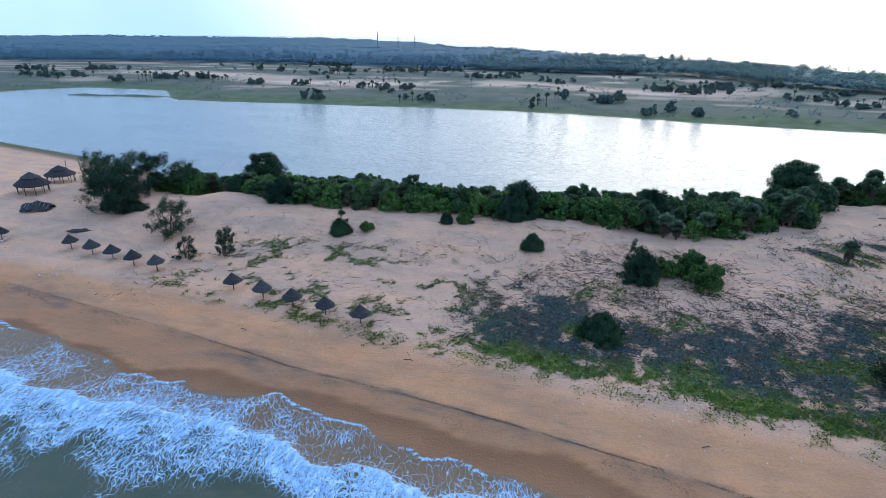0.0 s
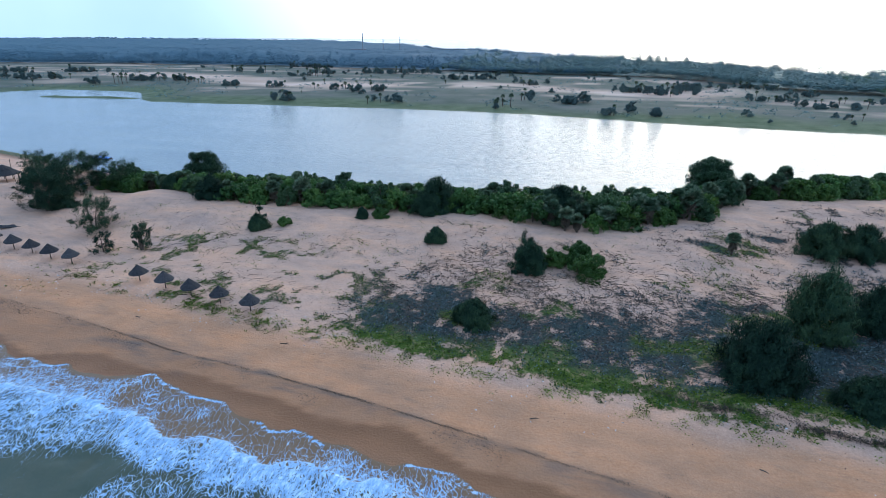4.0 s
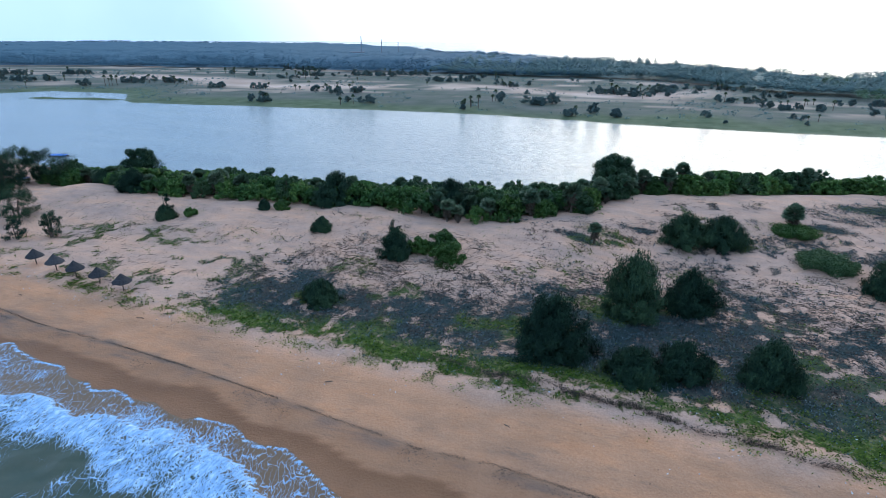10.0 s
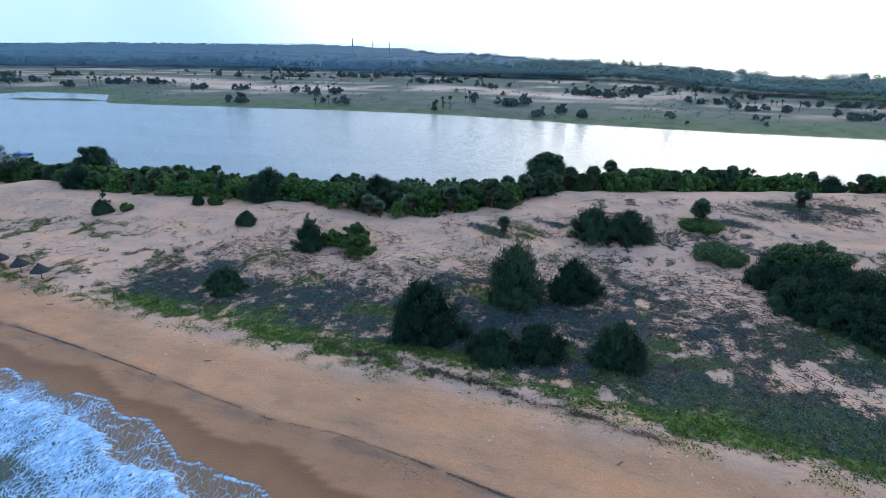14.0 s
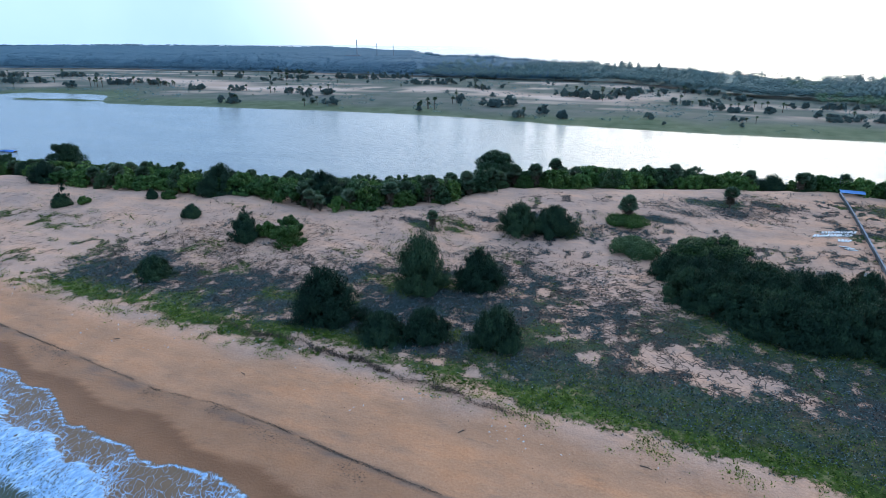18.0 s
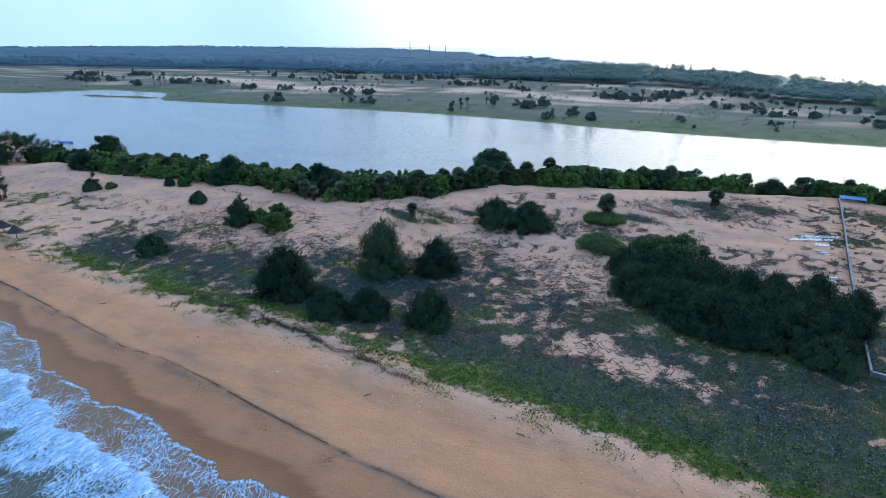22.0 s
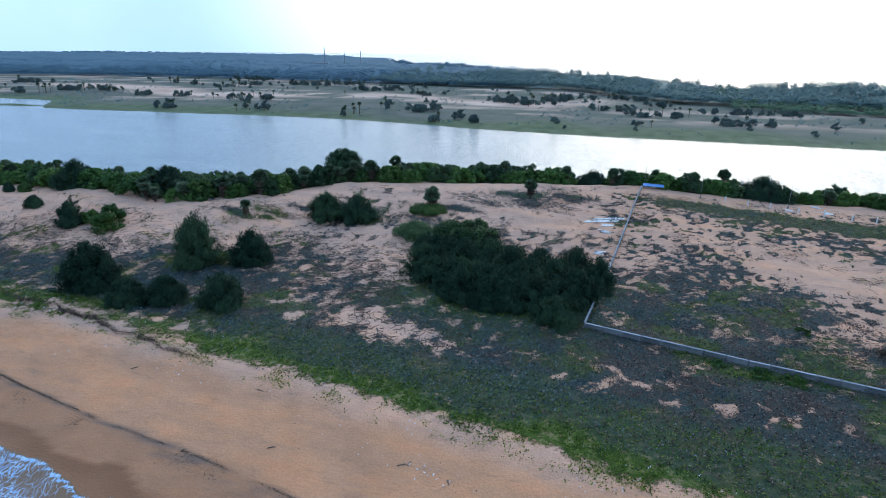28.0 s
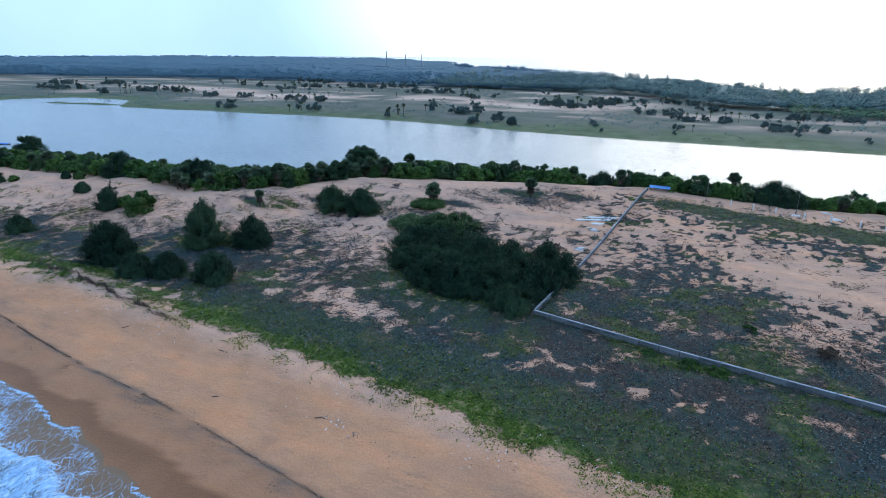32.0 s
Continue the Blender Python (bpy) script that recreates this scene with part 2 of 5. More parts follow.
def cover(x, y):
    """How densely creeping plants cover the sand, from 0 to 1."""
    x, y = np.asarray(x, float), np.asarray(y, float)
    n1, n2, n3 = fbm(x, y, 9, 31, 4), fbm(x, y, 3.0, 47, 3), fbm(x, y, 5.5, 53, 3)
    n4 = fbm(x, y, 1.5, 59, 2)
    v = veg_edge(x)
    top = np.interp(x, [-24, -17, -11, -2, 5, 17, 31, 47, 64, 74, 82, 111, 115, 135, 175, 300], [57, 66, 77, 79, 72, 74, 79, 90, 89, 84, 82, 90, 80, 76, 70, 48])
    main = smooth(-1.5, 2.8, y - v + 3.4 * (n2 - 0.5)) * smooth(-8, 9, top - y + 16 * (n1 - 0.5)) * smooth(-26, -12, x + 6 * (n2 - 0.5))
    hole = 0.8 * np.exp(-(((x - 85) / 8) ** 2 + ((y - 64.5 + 0.25 * (x - 85)) / 3.8) ** 2)) + 0.25 * np.exp(-(((x - 99) / 9) ** 2 + ((y - 61) / 3) ** 2))
    hole = hole + 0.25 * np.exp(-(((x - 90) / 16) ** 2 + ((y - 71) / 4) ** 2)) + 0.12 * np.exp(-(((x - 70) / 8) ** 2 + ((y - 82) / 6) ** 2))
    hole = hole + 0.34 * np.exp(-(((x - 55) / 18) ** 2 + ((y - 54.5) / 2.2) ** 2))
    thin = 0.22 * smooth(70, 84, y) * smooth(112, 108, x)
    thick = 0.45 * smooth(58, 72, x) * smooth(1.0, 3.5, y - v) * smooth(14, 9, y - v + 4 * (n1 - 0.5))
    thick = thick + 0.35 * np.exp(-(((x - 97) / 16) ** 4 + ((y - 81) / 11.5) ** 4))
    out = main * np.clip(0.84 - thin + thick + 0.15 * smooth(98, 108, x) - hole - np.interp(x, [20, 45, 80, 92, 105, 112], [0.8, 0.5, 0.5, 0.9, 0.6, 0.25]) * (n3 - 0.47) - np.interp(x, [85, 105], [1.3, 1.8]) * (n4 - 0.5) - np.interp(x, [105, 112], [0.5, 0.9]) * (fbm(x, y, 0.8, 61, 2) * smooth(105, 112, x) + n2 * smooth(112, 105, x) - 0.5) * smooth(3, 9, y - v), 0.05, 1)
    # loose patches up the dune
    rise = smooth(-4, 6, y - top) * smooth(-1, 6, crest(x) - y)
    clump = fbm(x, y * 1.1, 1.9, 77, 3)
    patch = 0.55 * smooth(0.57, 0.67, clump + 0.6 * (fbm(x, y, 12, 71, 3) - 0.5)) * rise * smooth(15, 60, x) * smooth(119, 115, x)
    for px, py, wx, wy, k in ((96, 128, 9, 5, 0.75), (84, 125, 7, 4, 0.6), (40, 103, 8, 3, 0.6), (58, 107, 7, 3, 0.6), (103, 138, 5, 3, 0.5), (66, 110, 6, 3, 0.4), (24, 103, 6, 2.5, 0.4), (36, 98.4, 5.0, 1.8, 1.1), (42, 99.6, 2.4, 1.3, 1.0), (46, 108, 3.4, 1.5, 1.1), (57, 111.5, 5.0, 2.2, 1.0), (64.5, 106, 2.6, 2.0, 0.9), (92, 132, 7, 3.0, 1.1), (104, 134, 6, 3.2, 1.1), (81, 118, 4.5, 1.8, 1.0)):
        patch = np.maximum(patch, k * np.exp(-(((x - px) / wx) ** 2 + ((y - py) / wy) ** 2)) * (0.35 + 1.3 * n2))
    spots = 0.30 * smooth(0.48, 0.72, fbm(x, y, 4, 83, 3)) * smooth(70, 80, y) * smooth(-1, 5, crest(x) - y) * smooth(-80, -5, x)
    fringe = 0.5 * smooth(16, 0, y - top) * smooth(-6, 3, y - top) * smooth(0.35, 0.6, n3) * smooth(-20, -5, x)
    left = 0.56 * smooth(0.50, 0.64, clump + 0.6 * (fbm(x, y, 8, 91, 3) - 0.48)) * smooth(-80, -55, x) * smooth(6, -14, x) * smooth(-2, 3, y - v + 3) * smooth(0, 8, 88 - y)
    lane = smooth(6.0, 3.2, np.abs(y - lane_y(x)) + 3.0 * (n2 - 0.5)) * smooth(119, 127, x) * (0.55 + 0.4 * n1)
    inside = smooth(112, 114, x) * smooth(-2, 2, y - np.interp(x, [112, 175], [73, 62])) * smooth(-4, 4, 144 - y)
    bare = np.exp(-(((x - 160) / 16) ** 2 + ((y - 102 + 0.2 * (x - 160)) / 9) ** 2))
    low_top = np.interp(x, [112, 122, 130, 140, 146, 152, 175], [90, 94, 94, 90, 87, 84, 79])
    low = 0.85 * smooth(7, -8, y - low_top + 22 * (n1 - 0.5) + 14 * (n2 - 0.5)) * np.clip(0.95 - 1.5 * (n3 - 0.45) - 1.8 * (n4 - 0.5), 0, 1)
    dots = fbm(x, y, 1.0, 177, 2)
    loose = 0.85 * smooth(0.555, 0.655, dots + 0.55 * (fbm(x, y * 1.3, 10, 113, 3) - 0.5) - 0.5 * bare + 0.09 * smooth(24, 0, y - low_top)) * smooth(0.9, 0.3, bare)
    yard = inside * np.maximum(low * (1 - 0.7 * bare), loose)
    shoreline = 0.9 * 0.7 * smooth(0, 3, y - belt_back(x) + 3) * smooth(-110, -140, x)
    return np.clip(np.maximum.reduce([out, patch, spots, fringe, left, lane, yard, shoreline]), 0, 1)


def grassy(x, y):
    """Where the cover is fresh green grass rather than grey creeper."""
    x, y = np.asarray(x, float), np.asarray(y, float)
    v = veg_edge(x)
    wide = np.interp(x, [0, 50, 80, 100, 130], [6.5, 7.5, 7, 6.2, 6.5])
    band = smooth(1, 0.35, (y - v + 6 * (fbm(x, y, 7, 131, 3) - 0.5)) / wide)
    lump = smooth(0.55, 0.68, fbm(x, y, 6, 151, 3)) * np.interp(x, [50, 75, 105, 112, 116], [0.75, 0.25, 0.25, 0.4, 0.5])
    under = np.exp(-(((x - 97) / 16) ** 4 + ((y - 81) / 11.5) ** 4))
    lane = 0.35 * smooth(8, 4, np.abs(y - lane_y(x))) * smooth(118, 126, x)
    deep = 0.38 * smooth(58, 72, x) * smooth(2, 4, y - v) * smooth(14, 8, y - v)
    foot = 0.9 * np.exp(-(((x - 132) / 6) ** 2 + ((y - 66.4) / 1.6) ** 2))
    return np.clip(np.maximum.reduce([band, lump, deep, 0.72 * under, 0.7 * smooth(-8, -25, x), lane, foot]), 0, 1)


# ---- materials ----
def material(name):
    m = bpy.data.materials.new(name)
    m.use_nodes = True
    m.node_tree.nodes.clear()
    return m, m.node_tree.nodes, m.node_tree.links


def ramp(nodes, links, fac, stops):
    r = nodes.new("ShaderNodeValToRGB")
    e = r.color_ramp.elements
    while len(e) < len(stops):
        e.new(0.5)
    for k, (p, c) in enumerate(stops):
        e[k].position, e[k].color = p, (*c, 1) if len(c) == 3 else c
    links.new(fac, r.inputs["Fac"])
    return r.outputs["Color"]


def grain(nodes, links, scale, detail=4.0, coord="Object", stretch=None, rough=0.55):
    tc = nodes.new("ShaderNodeTexCoord")
    n = nodes.new("ShaderNodeTexNoise")
    n.inputs["Scale"].default_value, n.inputs["Detail"].default_value, n.inputs["Roughness"].default_value = scale, detail, rough
    src = tc.outputs[coord]
    if stretch:
        mp = nodes.new("ShaderNodeMapping")
        mp.inputs["Scale"].default_value = stretch[:3]
        mp.inputs["Rotation"].default_value = (0, 0, radians(stretch[3]) if len(stretch) > 3 else 0)
        links.new(src, mp.inputs["Vector"])
        src = mp.outputs[0]
    links.new(src, n.inputs["Vector"])
    return n.outputs["Fac"]


def mix(nodes, links, fac, a, b, kind="MIX"):
    m = nodes.new("ShaderNodeMixRGB")
    m.blend_type = kind
    for sock, v in zip(m.inputs, (fac, a, b)):
        if hasattr(v, "links"):
            links.new(v, sock)
        elif isinstance(v, (int, float)):
            sock.default_value = v if sock.type == "VALUE" else (v, v, v, 1)
        else:
            sock.default_value = (*v, 1)
    return m.outputs[0]


def calc(nodes, links, op, a, b=0.0, clamp=False):
    m = nodes.new("ShaderNodeMath")
    m.operation, m.use_clamp = op, clamp
    for sock, v in zip(m.inputs, (a, b)):
        if hasattr(v, "links"):
            links.new(v, sock)
        else:
            sock.default_value = v
    return m.outputs[0]


def finish(nodes, links, color, rough=0.8, bump=None, strength=0.3, distance=0.05, metal=0.0, spec=0.3, normal=None):
    p = nodes.new("ShaderNodeBsdfPrincipled")
    o = nodes.new("ShaderNodeOutputMaterial")
    for key, v in (("Base Color", color), ("Roughness", rough), ("Metallic", metal), ("Specular IOR Level", spec)):
        if hasattr(v, "links"):
            links.new(v, p.inputs[key])
        else:
            p.inputs[key].default_value = (*v, 1) if key == "Base Color" else v
    if bump is not None:
        b = nodes.new("ShaderNodeBump")
        b.inputs["Strength"].default_value, b.inputs["Distance"].default_value = strength, distance
        links.new(bump, b.inputs["Height"])
        links.new(b.outputs[0], p.inputs["Normal"])
    links.new(p.outputs[0], o.inputs["Surface"])
    return p


def attribute(nodes, name):
    a = nodes.new("ShaderNodeAttribute")
    a.attribute_name = name
    return a.outputs["Fac"]


def plain(name, a, b, scale=3.0, rough=0.8, bump=0.3, stretch=None, metal=0.0, spec=0.3):
    """A surface whose colour wanders between a and b, with fine relief."""
    m, n, l = material(name)
    g1, g2 = grain(n, l, scale, 5, stretch=stretch), grain(n, l, scale * 9, 3, stretch=stretch)
    both = calc(n, l, "ADD", calc(n, l, "MULTIPLY", g1, 0.65), calc(n, l, "MULTIPLY", g2, 0.35))
    inf = n.new("ShaderNodeObjectInfo")
    both = calc(n, l, "ADD", both, calc(n, l, "MULTIPLY", calc(n, l, "SUBTRACT", inf.outputs["Random"], 0.5), 0.25))
    col = ramp(n, l, both, [(0.3, a), (0.7, b)])
    finish(n, l, col, rough, g2, bump, 0.02, metal, spec)
    return m


def foliage(name, dark, mid, light, shine=0.35, each=0.45, sheer=0.25):
    """Leaves: each clump its own green, each plant a little different, with some light passing through."""
    m, n, l = material(name)
    geo, inf = n.new("ShaderNodeNewGeometry"), n.new("ShaderNodeObjectInfo")
    big = grain(n, l, 0.5, 3)
    f = calc(n, l, "ADD", calc(n, l, "MULTIPLY", geo.outputs["Random Per Island"], each), calc(n, l, "MULTIPLY", big, 1 - each))
    f = calc(n, l, "ADD", f, calc(n, l, "MULTIPLY", calc(n, l, "SUBTRACT", inf.outputs["Random"], 0.5), 0.3))
    col = ramp(n, l, f, [(0.25, dark), (0.55, mid), (0.85, light)])
    p = n.new("ShaderNodeBsdfPrincipled")
    p.inputs["Roughness"].default_value, p.inputs["Specular IOR Level"].default_value = 0.6, shine
    tr = n.new("ShaderNodeBsdfTranslucent")
    ms, o = n.new("ShaderNodeMixShader"), n.new("ShaderNodeOutputMaterial")
    ms.inputs[0].default_value = sheer
    l.new(col, p.inputs["Base Color"])
    l.new(col, tr.inputs["Color"])
    l.new(p.outputs[0], ms.inputs[1])
    l.new(tr.outputs[0], ms.inputs[2])
    l.new(ms.outputs[0], o.inputs["Surface"])
    return m


def ground_material():
    m, n, l = material("sand and soil")
    fine, mid, big = grain(n, l, 4.0, 6), grain(n, l, 0.35, 5), grain(n, l, 0.045, 4)
    sand = ramp(n, l, mid, [(0.25, (0.40, 0.243, 0.170)), (0.5, (0.475, 0.298, 0.216)), (0.75, (0.53, 0.345, 0.257))])
    sand = mix(n, l, 0.5, sand, ramp(n, l, fine, [(0.3, (0.37, 0.232, 0.166)), (0.7, (0.60, 0.40, 0.305))]))
    beach = ramp(n, l, mid, [(0.3, (0.385, 0.198, 0.106)), (0.7, (0.465, 0.253, 0.146))])
    beach = mix(n, l, 0.35, beach, ramp(n, l, fine, [(0.35, (0.35, 0.182, 0.100)), (0.65, (0.49, 0.280, 0.172))]))
    grainy = ramp(n, l, grain(n, l, 9.0, 6, rough=0.8), [(0.32, (0.84, 0.83, 0.82)), (0.5, (1.0, 1.0, 1.0)), (0.68, (1.13, 1.13, 1.13))])
    blotch = ramp(n, l, grain(n, l, 0.16, 6, stretch=(0.55, 1.5, 1, 8), rough=0.65), [(0.32, (0.80, 0.85, 0.92)), (0.5, (1.0, 1.0, 1.0)), (0.68, (1.2, 1.09, 0.97))])
    smudge = ramp(n, l, grain(n, l, 0.55, 8, stretch=(0.5, 1.6, 1, 8), rough=0.75), [(0.34, (0.78, 0.83, 0.9)), (0.46, (1.0, 1.0, 1.0)), (0.64, (1.0, 1.0, 1.0)), (0.74, (1.12, 1.06, 1.0))])
    blotch = mix(n, l, 1.0, blotch, smudge, "MULTIPLY")
    col = mix(n, l, 1.0, mix(n, l, 1.0, mix(n, l, attribute(n, "dune"), beach, sand), blotch, "MULTIPLY"), grainy, "MULTIPLY")
    # wet sand
    wet = attribute(n, "wet")
    col = mix(n, l, wet, col, mix(n, l, 0.3, (0.185, 0.088, 0.042), ramp(n, l, mid, [(0.3, (0.15, 0.068, 0.031)), (0.7, (0.23, 0.112, 0.054))])))
    # drift line of weed and litter
    drift = calc(n, l, "MULTIPLY", attribute(n, "drift"), ramp(n, l, grain(n, l, 0.55, 6, stretch=(0.35, 2.2, 1, 7)), [(0.3, (0, 0, 0)), (0.55, (1, 1, 1))]))
    col = mix(n, l, drift, col, (0.10, 0.09, 0.085))
    # plants on the ground
    cov = attribute(n, "cover")
    leaf = grain(n, l, 1.5, 9, rough=0.85)
    spread = calc(n, l, "ADD", calc(n, l, "MULTIPLY", calc(n, l, "SUBTRACT", leaf, 0.5), 2.7), 0.5)
    edge = calc(n, l, "ADD", calc(n, l, "SUBTRACT", cov, spread), 0.5)
    mask = ramp(n, l, edge, [(0.42, (0, 0, 0)), (0.60, (1, 1, 1))])
    creeper = ramp(n, l, grain(n, l, 2.2, 8, rough=0.85), [(0.34, (0.014, 0.024, 0.025)), (0.52, (0.036, 0.060, 0.063)), (0.64, (0.075, 0.066, 0.052)), (0.76, (0.33, 0.235, 0.17))])
    dry = ramp(n, l, grain(n, l, 0.28, 5, rough=0.7), [(0.46, (0, 0, 0)), (0.60, (0.7, 0.7, 0.7))])
    creeper = mix(n, l, dry, creeper, ramp(n, l, grain(n, l, 2.6, 8, rough=0.85), [(0.36, (0.018, 0.014, 0.014)), (0.52, (0.060, 0.046, 0.040)), (0.7, (0.26, 0.18, 0.13))]))
    grass = ramp(n, l, grain(n, l, 0.9, 7, rough=0.75), [(0.32, (0.022, 0.042, 0.009)), (0.51, (0.064, 0.108, 0.013)), (0.63, (0.22, 0.20, 0.09)), (0.76, (0.42, 0.29, 0.18))])
    col = mix(n, l, mask, col, mix(n, l, attribute(n, "grass"), creeper, grass))
    # the plain beyond the water
    far = attribute(n, "far")
    scrub = ramp(n, l, grain(n, l, 0.05, 6), [(0.3, (0.060, 0.080, 0.060)), (0.5, (0.090, 0.102, 0.084)), (0.7, (0.128, 0.124, 0.110))])
    bare = ramp(n, l, grain(n, l, 0.02, 6), [(0.3, (0.38, 0.27, 0.21)), (0.7, (0.58, 0.44, 0.36))])
    plainc = mix(n, l, attribute(n, "bare"), scrub, bare)
    plainc = mix(n, l, attribute(n, "bank"), plainc, ramp(n, l, grain(n, l, 0.12, 5), [(0.3, (0.055, 0.085, 0.04)), (0.7, (0.115, 0.14, 0.08))]))
    col = mix(n, l, far, col, plainc)
    rough = calc(n, l, "SUBTRACT", 0.95, calc(n, l, "MULTIPLY", wet, 0.38))
    bump = calc(n, l, "ADD", fine, calc(n, l, "MULTIPLY", calc(n, l, "MULTIPLY", mask, leaf), 3.0))
    finish(n, l, col, rough, bump, 0.75, 0.12, spec=0.2)
    return m


def lake_material():
    m, n, l = material("lake water")
    a, b = grain(n, l, 0.5, 5, stretch=(0.4, 1.7, 1, -12), rough=0.65), grain(n, l, 0.05, 3, stretch=(0.4, 1.5, 1, -8))
    h = calc(n, l, "ADD", calc(n, l, "ADD", a, calc(n, l, "MULTIPLY", grain(n, l, 1.3, 3, stretch=(0.4, 1.4, 1, -16)), 0.3)), calc(n, l, "MULTIPLY", b, 1.5))
    h = calc(n, l, "ADD", h, calc(n, l, "MULTIPLY", grain(n, l, 0.2, 5, stretch=(0.6, 1.4, 1, -9), rough=0.72), 3.2))
    col = ramp(n, l, b, [(0.3, (0.15, 0.19, 0.225)), (0.7, (0.22, 0.26, 0.28))])
    finish(n, l, col, 0.20, h, 0.65, 0.42, spec=0.92)
    return m


def sea_material():
    m, n, l = material("sea water and foam")
    foam = attribute(n, "foam")
    tc = n.new("ShaderNodeTexCoord")
    warp = n.new("ShaderNodeTexNoise")
    warp.inputs["Scale"].default_value, warp.inputs["Detail"].default_value = 0.35, 4
    l.new(tc.outputs["Object"], warp.inputs["Vector"])
    vec = mix(n, l, 1.0, tc.outputs["Object"], mix(n, l, 1.0, warp.outputs["Color"], (2.6, 2.6, 0.0), "MULTIPLY"), "ADD")
    fine_warp = n.new("ShaderNodeTexNoise")
    fine_warp.inputs["Scale"].default_value, fine_warp.inputs["Detail"].default_value = 1.7, 3
    l.new(tc.outputs["Object"], fine_warp.inputs["Vector"])
    vec = mix(n, l, 1.0, vec, mix(n, l, 1.0, fine_warp.outputs["Color"], (0.55, 0.55, 0.0), "MULTIPLY"), "ADD")

    def web(long, wide, turn):
        """Distance to the walls of foam cells that are drawn out along the run of the water."""
        mp, vo = n.new("ShaderNodeMapping"), n.new("ShaderNodeTexVoronoi")
        mp.vector_type = "TEXTURE"
        mp.inputs["Rotation"].default_value, mp.inputs["Scale"].default_value = (0, 0, radians(turn)), (long, wide, 1)
        vo.feature, vo.voronoi_dimensions = "DISTANCE_TO_EDGE", "2D"
        vo.inputs["Scale"].default_value = 1.0
        l.new(vec, mp.inputs["Vector"])
        l.new(mp.outputs[0], vo.inputs["Vector"])
        return vo.outputs["Distance"]

    streak = calc(n, l, "SUBTRACT", grain(n, l, 0.8, 8, stretch=(1.6, 0.5, 1, 110), rough=0.7), 0.5)
    patchy = calc(n, l, "SUBTRACT", grain(n, l, 0.35, 5, rough=0.6), 0.5)
    f = calc(n, l, "ADD", foam, calc(n, l, "ADD", calc(n, l, "MULTIPLY", streak, 0.35), calc(n, l, "MULTIPLY", patchy, 0.5)))
    big = calc(n, l, "DIVIDE", calc(n, l, "SUBTRACT", calc(n, l, "MULTIPLY", calc(n, l, "MAXIMUM", f, 0.0), 0.135), web(1.7, 0.55, 112)), 0.05)
    mid_web = calc(n, l, "DIVIDE", calc(n, l, "SUBTRACT", calc(n, l, "MULTIPLY", calc(n, l, "SUBTRACT", f, 0.26), 0.34), web(0.75, 0.30, 106)), 0.09)
    small = calc(n, l, "DIVIDE", calc(n, l, "SUBTRACT", calc(n, l, "MULTIPLY", calc(n, l, "SUBTRACT", f, 0.5), 0.62), web(0.36, 0.20, 98)), 0.14)
    solid = calc(n, l, "MULTIPLY", calc(n, l, "SUBTRACT", f, 0.95), 3.0)
    mask = calc(n, l, "MAXIMUM", calc(n, l, "MAXIMUM", big, mid_web), calc(n, l, "MAXIMUM", small, solid), True)
    mask = calc(n, l, "MULTIPLY", mask, ramp(n, l, foam, [(0.02, (0, 0, 0)), (0.12, (1, 1, 1))]))
    water = mix(n, l, attribute(n, "shallow"), (0.052, 0.072, 0.054), (0.19, 0.118, 0.07))
    water = mix(n, l, 0.2, water, ramp(n, l, grain(n, l, 0.3, 4), [(0.3, (0.04, 0.06, 0.045)), (0.7, (0.15, 0.12, 0.08))]))
    # The blue of skylight on white foam is put into this ramp.
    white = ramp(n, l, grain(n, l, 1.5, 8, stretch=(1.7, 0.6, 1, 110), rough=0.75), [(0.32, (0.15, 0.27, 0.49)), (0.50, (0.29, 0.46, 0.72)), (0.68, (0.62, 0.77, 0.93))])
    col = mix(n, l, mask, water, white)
    rough = calc(n, l, "ADD", 0.2, calc(n, l, "MULTIPLY", mask, 0.55))
    h = calc(n, l, "ADD", calc(n, l, "MULTIPLY", mask, 1.2), grain(n, l, 1.6, 4))
    finish(n, l, col, rough, h, 0.5, 0.08, spec=0.16)
    return m


GROUND, LAKE, SEA = ground_material(), lake_material(), sea_material()
CASUARINA = foliage("casuarina needles", (0.0108, 0.0264, 0.0192), (0.0264, 0.0540, 0.0324), (0.0672, 0.1080, 0.0504), 0.05, 0.3)
SHRUB = foliage("shrub leaves", (0.024, 0.064, 0.018), (0.060, 0.130, 0.03), (0.150, 0.240, 0.05), 0.25, 0.3)
BRIGHT = foliage("fresh green leaves", (0.016, 0.048, 0.009), (0.048, 0.105, 0.018), (0.115, 0.185, 0.036))
BROAD = foliage("dark broad leaves", (0.018, 0.045, 0.022), (0.045, 0.09, 0.038), (0.10, 0.16, 0.06), 0.25, 0.3)
PALM = foliage("palm fans", (0.032, 0.066, 0.036), (0.085, 0.13, 0.072), (0.19, 0.235, 0.145))
DEADPALM = foliage("dry palm fans", (0.05, 0.04, 0.03), (0.10, 0.08, 0.06), (0.18, 0.14, 0.10), 0.1)
CREEP = foliage("grey creeper leaves", (0.013, 0.024, 0.026), (0.056, 0.092, 0.104), (0.21, 0.27, 0.29), 0.15, 0.7)
DRYCREEP = foliage("dry brown creeper leaves", (0.016, 0.011, 0.011), (0.056, 0.040, 0.037), (0.18, 0.133, 0.115), 0.2, 0.7)
GRASS = foliage("green dune grass", (0.024, 0.053, 0.006), (0.098, 0.152, 0.013), (0.24, 0.30, 0.05), 0.15, 0.65)
